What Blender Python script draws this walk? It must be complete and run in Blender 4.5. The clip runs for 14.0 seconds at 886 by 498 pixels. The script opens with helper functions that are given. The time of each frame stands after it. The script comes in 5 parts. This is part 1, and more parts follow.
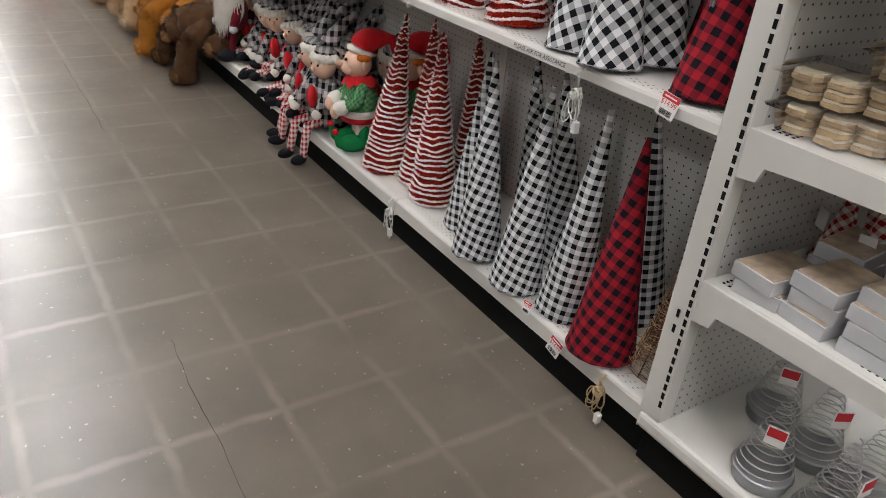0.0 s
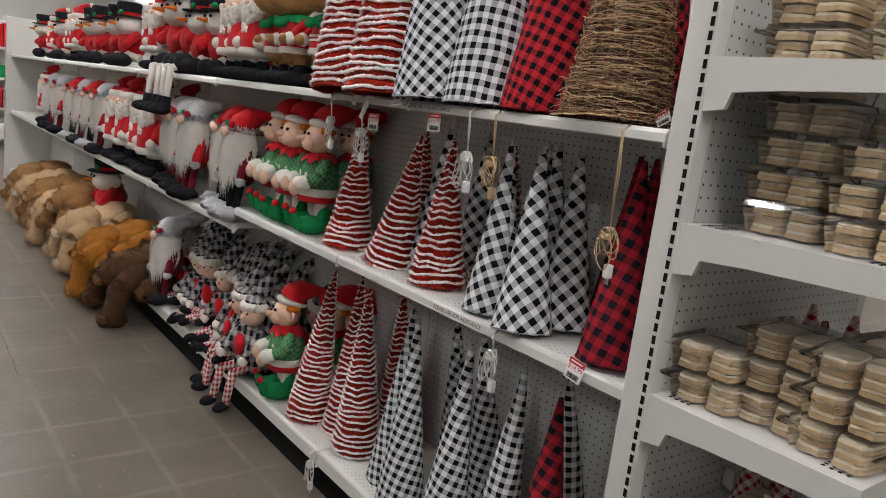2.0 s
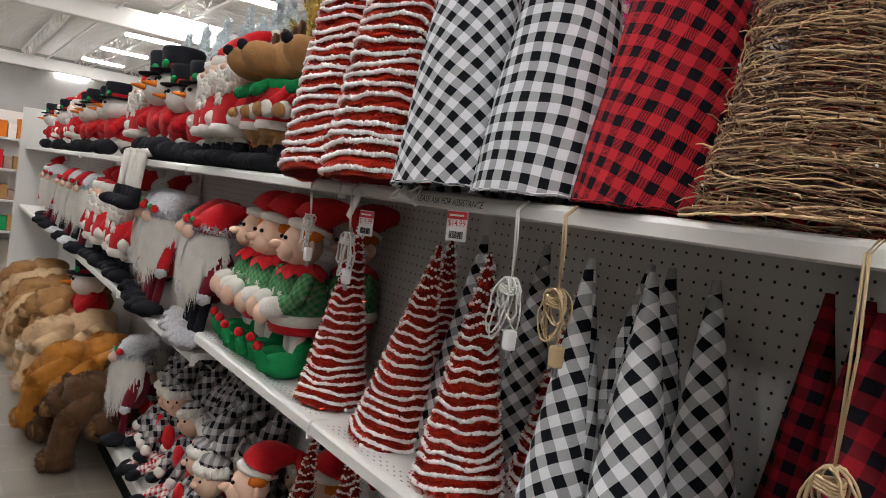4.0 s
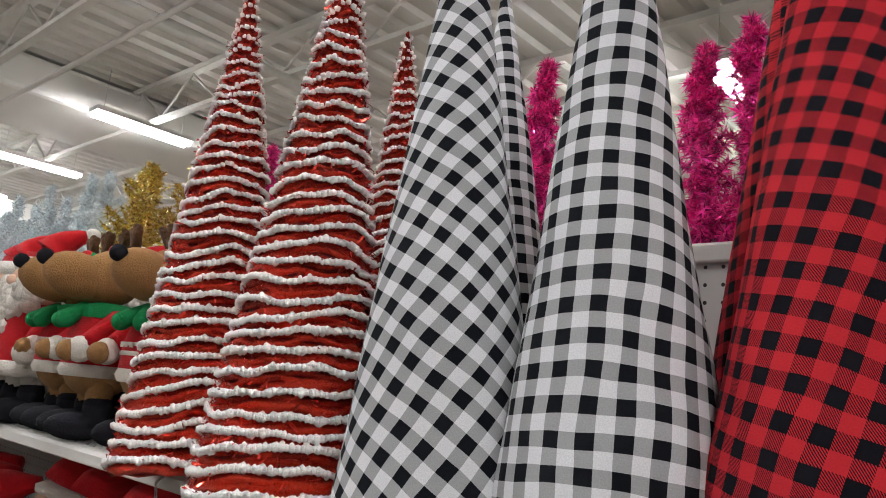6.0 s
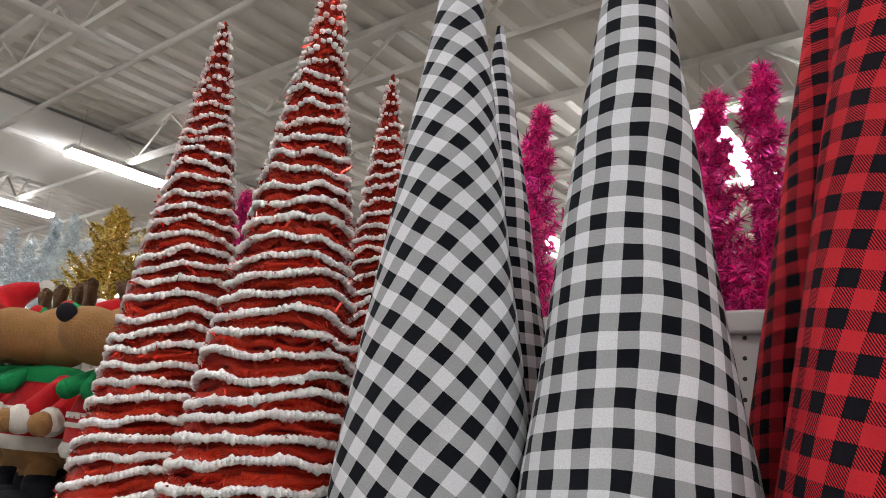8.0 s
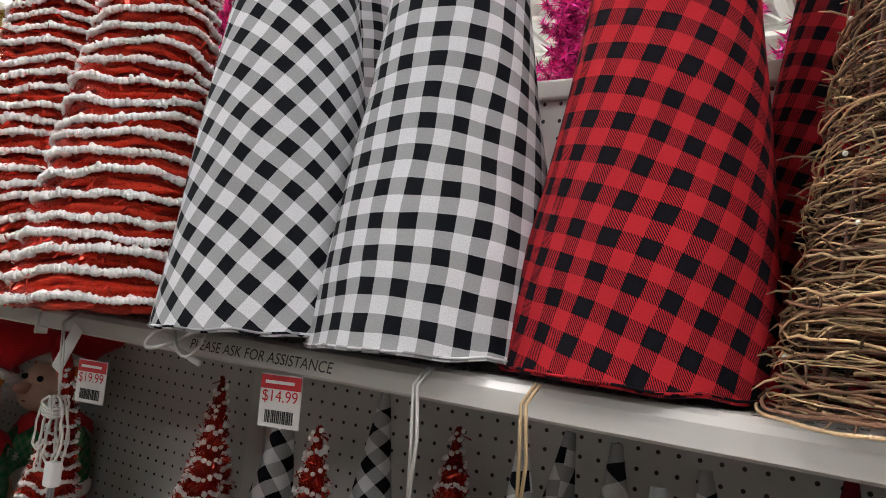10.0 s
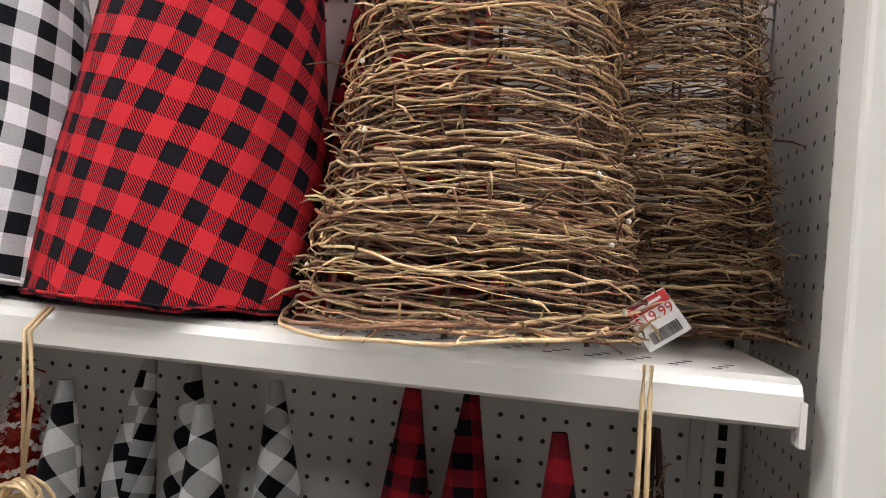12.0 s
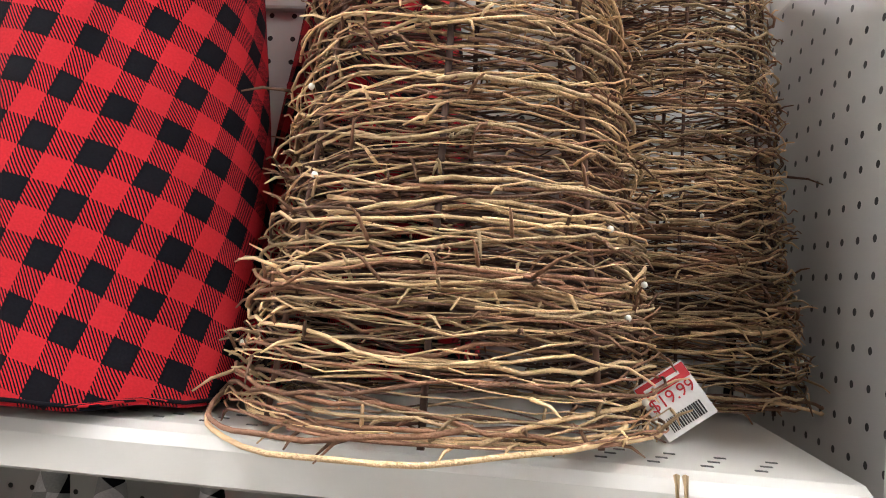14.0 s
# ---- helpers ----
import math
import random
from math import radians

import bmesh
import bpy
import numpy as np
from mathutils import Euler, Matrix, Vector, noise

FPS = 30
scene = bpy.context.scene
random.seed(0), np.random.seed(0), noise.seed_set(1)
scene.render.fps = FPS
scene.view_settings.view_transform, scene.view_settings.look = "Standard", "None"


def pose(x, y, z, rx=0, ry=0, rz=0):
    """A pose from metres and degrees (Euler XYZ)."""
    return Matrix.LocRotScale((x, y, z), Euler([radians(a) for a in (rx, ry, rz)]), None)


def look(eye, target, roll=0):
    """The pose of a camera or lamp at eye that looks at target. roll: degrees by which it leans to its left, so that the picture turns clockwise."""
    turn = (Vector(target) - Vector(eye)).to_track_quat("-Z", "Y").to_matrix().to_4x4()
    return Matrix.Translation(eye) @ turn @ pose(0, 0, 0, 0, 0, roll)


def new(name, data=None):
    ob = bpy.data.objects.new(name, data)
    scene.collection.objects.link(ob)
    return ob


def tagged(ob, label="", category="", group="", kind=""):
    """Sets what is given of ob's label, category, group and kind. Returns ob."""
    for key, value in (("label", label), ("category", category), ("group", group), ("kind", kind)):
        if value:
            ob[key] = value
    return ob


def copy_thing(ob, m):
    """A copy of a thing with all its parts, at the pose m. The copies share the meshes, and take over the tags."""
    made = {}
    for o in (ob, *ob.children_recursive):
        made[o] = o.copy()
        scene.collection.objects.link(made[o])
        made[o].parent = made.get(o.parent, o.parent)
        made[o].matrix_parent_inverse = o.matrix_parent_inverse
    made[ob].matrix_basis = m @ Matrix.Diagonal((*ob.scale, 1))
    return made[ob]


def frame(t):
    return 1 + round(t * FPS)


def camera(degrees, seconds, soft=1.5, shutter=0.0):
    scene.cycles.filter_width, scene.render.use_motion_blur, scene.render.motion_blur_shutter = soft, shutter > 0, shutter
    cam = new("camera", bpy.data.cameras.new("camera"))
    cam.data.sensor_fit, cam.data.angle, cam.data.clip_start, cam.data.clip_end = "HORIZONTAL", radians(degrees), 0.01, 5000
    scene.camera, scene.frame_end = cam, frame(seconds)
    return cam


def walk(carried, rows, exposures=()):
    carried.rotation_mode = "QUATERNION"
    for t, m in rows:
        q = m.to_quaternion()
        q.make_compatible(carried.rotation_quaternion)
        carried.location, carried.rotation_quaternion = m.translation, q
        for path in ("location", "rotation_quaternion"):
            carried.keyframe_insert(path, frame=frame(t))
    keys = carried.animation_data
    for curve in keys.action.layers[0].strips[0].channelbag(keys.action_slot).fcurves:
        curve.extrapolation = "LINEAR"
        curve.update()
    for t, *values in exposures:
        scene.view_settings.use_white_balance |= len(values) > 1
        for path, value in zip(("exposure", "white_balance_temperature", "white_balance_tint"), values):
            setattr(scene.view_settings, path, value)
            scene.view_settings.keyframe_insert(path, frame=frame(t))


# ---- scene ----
cam = camera(62.2, 14.0, soft=1.0)
PATH = [
    (0, (0.832, -1.224, 1.301), (-0.595, -0.214, 0.33), 5.8),
    (0.5, (0.914, -1.334, 1.331), (-0.553, -0.277, 0.477), 6.0),
    (1, (0.958, -1.384, 1.366), (-0.559, -0.226, 0.766), 6.8),
    (1.5, (0.941, -1.365, 1.388), (-0.567, -0.143, 0.908), 7.2),
    (2, (0.875, -1.231, 1.384), (-0.66, -0.003, 1.018), 7.3),
    (2.2, (0.839, -1.18, 1.394), (-0.704, 0.051, 1.072), 7.3),
    (4.3, (0.119, -0.701, 1.377), (-1.521, 0.44, 1.28), 8.2),
    (4.5, (0.052, -0.703, 1.401), (-1.56, 0.479, 1.325), 7.7),
    (5, (-0.117, -0.702, 1.44), (-1.508, 0.734, 1.515), 6.7),
    (5.5, (-0.214, -0.666, 1.483), (-1.552, 0.809, 1.671), 6.1),
    (6, (-0.29, -0.595, 1.555), (-1.608, 0.858, 1.941), 5.5),
    (6.5, (-0.343, -0.56, 1.612), (-1.629, 0.881, 2.13), 5.1),
    (7, (-0.371, -0.542, 1.648), (-1.64, 0.9, 2.206), 4.9),
    (7.2, (-0.377, -0.536, 1.654), (-1.638, 0.914, 2.211), 4.7),
    (9.3, (-0.31, -0.524, 1.475), (-1.572, 0.993, 1.799), 7.5),
    (9.5, (-0.291, -0.534, 1.467), (-1.531, 1.008, 1.757), 7.2),
    (10, (-0.251, -0.526, 1.453), (-1.354, 1.134, 1.621), 6.2),
    (10.5, (-0.208, -0.492, 1.445), (-1.126, 1.283, 1.514), 5.6),
    (11, (-0.193, -0.479, 1.445), (-0.882, 1.399, 1.435), 4.8),
    (11.5, (-0.177, -0.467, 1.452), (-0.699, 1.464, 1.434), 4.6),
    (12, (-0.157, -0.453, 1.459), (-0.483, 1.52, 1.485), 4.6),
    (12.5, (-0.15, -0.446, 1.477), (-0.389, 1.539, 1.517), 4.5),
    (13, (-0.155, -0.423, 1.492), (-0.358, 1.566, 1.543), 4.3),
    (13.5, (-0.163, -0.387, 1.497), (-0.344, 1.604, 1.56), 4.0),
    (14, (-0.184, -0.358, 1.488), (-0.392, 1.629, 1.575), 3.9),
]
EXPOSURES = [(0.0, 0.32), (2.2, 0.1), (4.5, 0.15), (7.0, 0.02), (9.5, 0.02), (10.0, 0.2), (10.5, 0.45), (11.0, 0.65), (12.5, 0.78), (14.0, 0.95)]
walk(cam, [(t, look(eye, target, roll)) for t, eye, target, roll in PATH], EXPOSURES)

# ---- light ----
scene.view_settings.exposure = 0.0
world = bpy.data.worlds.new("store_air")
world.use_nodes = True
world.node_tree.nodes["Background"].inputs[0].default_value = (0.75, 0.78, 0.8, 1)
world.node_tree.nodes["Background"].inputs[1].default_value = 0.012
scene.world = world
LAMP_POWER = 120.0


# ---- materials ----
def mat(name, color, rough=0.6, metal=0.0, var=0.12, scale=30.0, bump=0.1, bscale=200.0, rand=0.0, sheen=0.0, emit=0.0):
    m = bpy.data.materials.new(name)
    m.use_nodes = True
    nt = m.node_tree
    b = nt.nodes["Principled BSDF"]
    b.inputs["Roughness"].default_value = rough
    b.inputs["Metallic"].default_value = metal
    b.inputs["Sheen Weight"].default_value = sheen * 0.25
    if rough >= 0.9:
        b.inputs["Specular IOR Level"].default_value = 0.12
    tc = nt.nodes.new("ShaderNodeTexCoord")
    n1 = nt.nodes.new("ShaderNodeTexNoise")
    n1.inputs["Scale"].default_value = scale
    n1.inputs["Detail"].default_value = 5
    nt.links.new(tc.outputs["Object"], n1.inputs["Vector"])
    mix = nt.nodes.new("ShaderNodeMix")
    mix.data_type = "RGBA"
    c = Vector(color)
    mix.inputs[6].default_value = (*(c * (1 - var)), 1)
    mix.inputs[7].default_value = (*[min(1, v * (1 + var)) for v in c], 1)
    nt.links.new(n1.outputs["Fac"], mix.inputs[0])
    out = mix.outputs[2]
    if rand:
        hs = nt.nodes.new("ShaderNodeHueSaturation")
        g = nt.nodes.new("ShaderNodeNewGeometry")
        mr = nt.nodes.new("ShaderNodeMapRange")
        mr.inputs[3].default_value, mr.inputs[4].default_value = 1 - rand, 1 + rand
        nt.links.new(g.outputs["Random Per Island"], mr.inputs[0])
        nt.links.new(mr.outputs[0], hs.inputs["Value"])
        nt.links.new(out, hs.inputs["Color"])
        out = hs.outputs[0]
    nt.links.new(out, b.inputs["Base Color"])
    if bump:
        n2 = nt.nodes.new("ShaderNodeTexNoise")
        n2.inputs["Scale"].default_value = bscale
        n2.inputs["Detail"].default_value = 4
        nt.links.new(tc.outputs["Object"], n2.inputs["Vector"])
        bp = nt.nodes.new("ShaderNodeBump")
        bp.inputs["Strength"].default_value = bump
        bp.inputs["Distance"].default_value = 0.004
        nt.links.new(n2.outputs["Fac"], bp.inputs["Height"])
        nt.links.new(bp.outputs[0], b.inputs["Normal"])
    if emit:
        b.inputs["Emission Color"].default_value = (1.0, 0.99, 1.0, 1)
        b.inputs["Emission Strength"].default_value = emit
    return m


def mth(nt, op, a, b=None):
    n = nt.nodes.new("ShaderNodeMath")
    n.operation = op
    for i, v in enumerate((a, b)):
        if v is None:
            continue
        if isinstance(v, (int, float)):
            n.inputs[i].default_value = v
        else:
            nt.links.new(v, n.inputs[i])
    return n.outputs[0]


def gingham(name, light, dark, period, turn=0.0, twill=430.0):
    """Woven check: light squares, dark squares and twill half-tones between, on the cloth's own UVs in metres."""
    m = mat(name, light, rough=0.9, bump=0)
    nt = m.node_tree
    b = nt.nodes["Principled BSDF"]
    uv = nt.nodes.new("ShaderNodeUVMap")
    mp = nt.nodes.new("ShaderNodeMapping")
    mp.inputs["Rotation"].default_value = (0, 0, radians(turn))
    nt.links.new(uv.outputs[0], mp.inputs[0])
    nz = nt.nodes.new("ShaderNodeTexNoise")
    nz.inputs["Scale"].default_value = 9
    nt.links.new(uv.outputs[0], nz.inputs["Vector"])
    warp = mth(nt, "MULTIPLY", mth(nt, "SUBTRACT", nz.outputs["Fac"], 0.5), 0.012)
    s = nt.nodes.new("ShaderNodeSeparateXYZ")
    nt.links.new(mp.outputs[0], s.inputs[0])
    u, v = mth(nt, "ADD", s.outputs[0], warp), mth(nt, "ADD", s.outputs[1], warp)
    su = mth(nt, "GREATER_THAN", mth(nt, "FRACT", mth(nt, "DIVIDE", u, period)), 0.5)
    sv = mth(nt, "GREATER_THAN", mth(nt, "FRACT", mth(nt, "DIVIDE", v, period)), 0.5)
    tw = 0.5 if not twill else mth(nt, "GREATER_THAN", mth(nt, "FRACT", mth(nt, "MULTIPLY", mth(nt, "ADD", u, v), twill)), 0.5)
    fac = mth(nt, "ADD", mth(nt, "MULTIPLY", su, tw), mth(nt, "MULTIPLY", sv, mth(nt, "SUBTRACT", 1.0, tw)))
    wv = nt.nodes.new("ShaderNodeTexNoise")
    wv.inputs["Scale"].default_value = 700
    nt.links.new(uv.outputs[0], wv.inputs["Vector"])
    mix = nt.nodes.new("ShaderNodeMix")
    mix.data_type = "RGBA"
    mix.inputs[6].default_value, mix.inputs[7].default_value = (*light, 1), (*dark, 1)
    nt.links.new(fac, mix.inputs[0])
    hs = nt.nodes.new("ShaderNodeHueSaturation")
    nt.links.new(mix.outputs[2], hs.inputs["Color"])
    nt.links.new(mth(nt, "ADD", mth(nt, "MULTIPLY", wv.outputs["Fac"], 0.5), 0.75), hs.inputs["Value"])
    nt.links.new(hs.outputs[0], b.inputs["Base Color"])
    bp = nt.nodes.new("ShaderNodeBump")
    bp.inputs["Strength"].default_value, bp.inputs["Distance"].default_value = 0.25, 0.001
    nt.links.new(wv.outputs["Fac"], bp.inputs["Height"])
    nt.links.new(bp.outputs[0], b.inputs["Normal"])
    return m


def pegboard(name, color, ax):
    """Painted steel sheet with 5 mm holes every inch; ax: the object axis along the sheet."""
    m = mat(name, color, rough=0.45, bump=0.03, bscale=60, var=0.05, scale=3)
    nt = m.node_tree
    b = nt.nodes["Principled BSDF"]
    src = b.inputs["Base Color"].links[0].from_socket
    tc = nt.nodes.new("ShaderNodeTexCoord")
    s = nt.nodes.new("ShaderNodeSeparateXYZ")
    nt.links.new(tc.outputs["Object"], s.inputs[0])
    d = []
    for o in (ax, 2):
        f = mth(nt, "SUBTRACT", mth(nt, "FRACT", mth(nt, "DIVIDE", s.outputs[o], 0.0254)), 0.5)
        d.append(mth(nt, "MULTIPLY", f, f))
    hole = mth(nt, "LESS_THAN", mth(nt, "ADD", d[0], d[1]), 0.0125)
    mix = nt.nodes.new("ShaderNodeMix")
    mix.data_type = "RGBA"
    nt.links.new(hole, mix.inputs[0])
    nt.links.new(src, mix.inputs[6])
    mix.inputs[7].default_value = (0.012, 0.012, 0.012, 1)
    nt.links.new(mix.outputs[2], b.inputs["Base Color"])
    return m


def concrete():
    """Polished old concrete with the ghost lines of lifted one-foot tiles."""
    m = mat("polished_concrete", (0.15, 0.126, 0.1), rough=0.3, var=0.5, scale=3.2, bump=0.05, bscale=40)
    nt = m.node_tree
    b = nt.nodes["Principled BSDF"]
    b.inputs["Coat Weight"].default_value, b.inputs["Coat Roughness"].default_value = 0.3, 0.3
    src = b.inputs["Base Color"].links[0].from_socket
    tc = nt.nodes.new("ShaderNodeTexCoord")
    n = nt.nodes.new("ShaderNodeTexNoise")
    n.inputs["Scale"].default_value, n.inputs["Detail"].default_value = 14, 6
    nt.links.new(tc.outputs["Object"], n.inputs["Vector"])
    big = nt.nodes.new("ShaderNodeTexNoise")
    big.inputs["Scale"].default_value = 2.2
    big.inputs["Detail"].default_value = 4
    nt.links.new(tc.outputs["Object"], big.inputs["Vector"])
    s = nt.nodes.new("ShaderNodeSeparateXYZ")
    nt.links.new(tc.outputs["Object"], s.inputs[0])
    wob = mth(nt, "MULTIPLY", mth(nt, "SUBTRACT", n.outputs["Fac"], 0.5), 0.022)
    lines = None
    for o, off, pitch in ((0, 0.234, 0.3048), (1, 0.41, 0.29)):
        f = mth(nt, "FRACT", mth(nt, "DIVIDE", mth(nt, "ADD", mth(nt, "ADD", s.outputs[o], off + 30.48 + (pitch * 100 - 30.48)), wob), pitch))
        e = mth(nt, "MINIMUM", f, mth(nt, "SUBTRACT", 1.0, f))
        mr = nt.nodes.new("ShaderNodeMapRange")
        mr.inputs[1].default_value, mr.inputs[2].default_value = 0.015, 0.06
        mr.inputs[3].default_value, mr.inputs[4].default_value = 1, 0
        nt.links.new(e, mr.inputs[0])
        lines = mr.outputs[0] if lines is None else mth(nt, "MAXIMUM", lines, mr.outputs[0])
    mr = nt.nodes.new("ShaderNodeMapRange")
    mr.inputs[1].default_value, mr.inputs[2].default_value = 0.4, 0.62
    mr.inputs[3].default_value, mr.inputs[4].default_value = 0.04, 0.62
    nt.links.new(big.outputs["Fac"], mr.inputs[0])
    fac = mth(nt, "MULTIPLY", lines, mr.outputs[0])
    mix = nt.nodes.new("ShaderNodeMix")
    mix.data_type = "RGBA"
    nt.links.new(fac, mix.inputs[0])
    nt.links.new(src, mix.inputs[6])
    mix.inputs[7].default_value = (0.29, 0.255, 0.21, 1)
    sp = nt.nodes.new("ShaderNodeTexNoise")
    sp.inputs["Scale"].default_value, sp.inputs["Detail"].default_value = 55, 3
    nt.links.new(tc.outputs["Object"], sp.inputs["Vector"])
    mix2 = nt.nodes.new("ShaderNodeMix")
    mix2.data_type = "RGBA"
    nt.links.new(mth(nt, "MULTIPLY", mth(nt, "GREATER_THAN", sp.outputs["Fac"], 0.7), 0.5), mix2.inputs[0])
    nt.links.new(mix.outputs[2], mix2.inputs[6])
    mix2.inputs[7].default_value = (0.5, 0.47, 0.42, 1)
    nt.links.new(mix2.outputs[2], b.inputs["Base Color"])
    nt.links.new(mth(nt, "ADD", mth(nt, "MULTIPLY", n.outputs["Fac"], 0.16), 0.24), b.inputs["Roughness"])
    return m


M_FLOOR = concrete()
M_WHITE = mat("white_painted_steel", (0.66, 0.645, 0.61), rough=0.3, var=0.05, scale=4, bump=0.03, bscale=90)
M_PEGX = pegboard("perforated_back_panel", (0.6, 0.59, 0.57), 0)
M_PEGY = pegboard("perforated_end_panel", (0.56, 0.55, 0.53), 1)
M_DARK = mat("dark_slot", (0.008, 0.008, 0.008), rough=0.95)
M_SLIT = mat("punched_slit", (0.1, 0.1, 0.1), rough=0.8)
M_GLIT = mat("red_orange_glitter", (0.95, 0.07, 0.045), rough=0.18, metal=0.75, rand=0.8, bump=0)
M_CEIL = mat("painted_steel_deck", (0.72, 0.7, 0.66), rough=0.7, var=0.08, scale=1.0)
M_LAMP = mat("lit_fluorescent_tube", (0.9, 0.9, 0.9), emit=LAMP_POWER, bump=0)
M_WALL = mat("store_wall_paint", (0.3, 0.29, 0.27), rough=0.8, scale=1.5)
G_BW = gingham("black_white_check", (0.74, 0.75, 0.77), (0.006, 0.007, 0.01), 0.031, 0, 0)
G_BWD = gingham("black_white_check_bias", (0.74, 0.75, 0.77), (0.006, 0.007, 0.01), 0.031, 27, 0)
G_RED = gingham("red_black_check", (0.47, 0.02, 0.03), (0.005, 0.005, 0.008), 0.03, 14)
G_BWS = gingham("small_black_white_check", (0.74, 0.75, 0.76), (0.006, 0.007, 0.01), 0.028, 8, 0)
G_BWSD = gingham("small_check_bias", (0.74, 0.75, 0.76), (0.006, 0.007, 0.01), 0.034, 40, 0)
G_REDS = gingham("small_red_check", (0.3, 0.012, 0.022), (0.008, 0.008, 0.012), 0.034, 5, 0)
G_GING = gingham("red_white_gingham", (0.7, 0.66, 0.62), (0.35, 0.01, 0.02), 0.02, 0, 0)
M_TINSEL = mat("red_tinsel", (0.85, 0.06, 0.03), rough=0.25, metal=0.7, var=0.5, scale=300, bump=1.0, bscale=900, rand=0.35)
M_REDDARK = mat("shaded_red_core", (0.2, 0.008, 0.01), rough=0.6, bump=0.5)
M_POM = mat("white_bead_garland", (0.92, 0.9, 0.88), rough=0.8, bump=0.6, bscale=600, rand=0.08)
M_TWIG = mat("grapevine_twig", (0.63, 0.44, 0.25), rough=0.75, var=0.4, scale=60, bump=0.6, bscale=400, rand=0.5)
M_TWIGMID = mat("brown_twig", (0.24, 0.12, 0.07), rough=0.8, var=0.4, scale=60, bump=0.6, bscale=400, rand=0.5)
# Twig brown darkened for inner strands and uprights: interior shade put into the colour.
M_TWIGIN = mat("shaded_inner_twig", (0.1, 0.05, 0.035), rough=0.8, var=0.4, scale=60, rand=0.5)
M_BULB = mat("clear_fairy_bulb", (0.85, 0.82, 0.75), rough=0.1, bump=0)
M_PINK = mat("pink_tinsel", (0.95, 0.05, 0.36), rough=0.28, metal=0.5, rand=0.7, bump=0)
M_GOLD = mat("gold_tinsel", (0.9, 0.66, 0.24), rough=0.2, metal=0.8, rand=0.7, bump=0)
M_ICE = mat("iridescent_white_tinsel", (0.84, 0.94, 1.0), rough=0.2, metal=0.3, rand=0.3, bump=0)
M_RTIN = mat("bright_red_tinsel", (0.5, 0.01, 0.01), rough=0.25, metal=0.8, rand=0.5, bump=0)
M_CORDW = mat("white_cord", (0.75, 0.74, 0.7), rough=0.5)
M_CORDT = mat("tan_cord", (0.5, 0.36, 0.2), rough=0.55)
M_TAGW = mat("white_card", (0.78, 0.77, 0.76), rough=0.6, var=0.03)
M_TAGR = mat("red_print", (0.55, 0.02, 0.03), rough=0.6)
M_INK = mat("black_print", (0.02, 0.02, 0.02), rough=0.6)
F_RED = mat("red_plush", (0.5, 0.012, 0.018), rough=0.95, var=0.3, scale=40, bump=0.7, bscale=350, sheen=0.4)
F_MAROON = mat("maroon_fleece", (0.16, 0.01, 0.02), rough=0.95, bump=0.7, bscale=350, sheen=0.3)
F_WHITE = mat("white_fleece", (0.75, 0.71, 0.65), rough=0.95, bump=1.0, bscale=220, sheen=0.3)
F_BLACK = mat("black_felt", (0.014, 0.014, 0.018), rough=0.9, bump=0.4)
F_SKIN = mat("peach_felt", (0.72, 0.48, 0.36), rough=0.9, bump=0.3)
F_GREEN = mat("green_felt", (0.012, 0.22, 0.07), rough=0.9, bump=0.5)
F_TAN = mat("tan_plush", (0.34, 0.18, 0.07), rough=0.95, var=0.3, bump=0.8, bscale=250, sheen=0.3)
F_BROWN = mat("brown_plush", (0.085, 0.04, 0.018), rough=0.95, var=0.5, scale=25, bump=1.0, bscale=180, sheen=0.3)
F_GOLD = mat("golden_brown_plush", (0.36, 0.14, 0.018), rough=0.95, var=0.4, scale=25, bump=1.0, bscale=180, sheen=0.3)
F_CREAM = mat("cream_plush", (0.55, 0.38, 0.22), rough=0.95, var=0.25, bump=0.9, bscale=180, sheen=0.3)
F_GREY = mat("grey_fur", (0.5, 0.5, 0.52), rough=0.95, var=0.5, scale=120, bump=1.0, bscale=260)
F_ORANGE = mat("orange_felt", (0.6, 0.16, 0.02), rough=0.9)
F_PLAID = gingham("doll_plaid", (0.4, 0.38, 0.38), (0.006, 0.006, 0.01), 0.042, 0, 0)
F_STRIPE = gingham("stocking_stripe", (0.7, 0.66, 0.62), (0.42, 0.01, 0.02), 0.022, 0, 0)
F_KNIT = gingham("green_white_knit", (0.02, 0.18, 0.06), (0.14, 0.24, 0.13), 0.016, 45, 0)
M_COOKIE = mat("baked_cookie", (0.58, 0.42, 0.24), rough=0.85, var=0.35, scale=60, bump=0.8, bscale=160)
M_ICING = mat("white_icing", (0.72, 0.63, 0.46), rough=0.6, var=0.2, bump=0.5, bscale=120)
M_BOX = mat("white_box_card", (0.5, 0.5, 0.52), rough=0.5, var=0.06)
M_BOXART = mat("printed_box_art", (0.42, 0.33, 0.24), rough=0.4, var=0.7, scale=35, bump=0)
M_GALV = mat("galvanised_metal", (0.5, 0.51, 0.54), rough=0.35, metal=0.9, var=0.25, scale=25)
M_WIRE = mat("silver_wire", (0.6, 0.6, 0.6), rough=0.3, metal=1.0)
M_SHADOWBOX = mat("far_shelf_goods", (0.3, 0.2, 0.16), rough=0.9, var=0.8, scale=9)


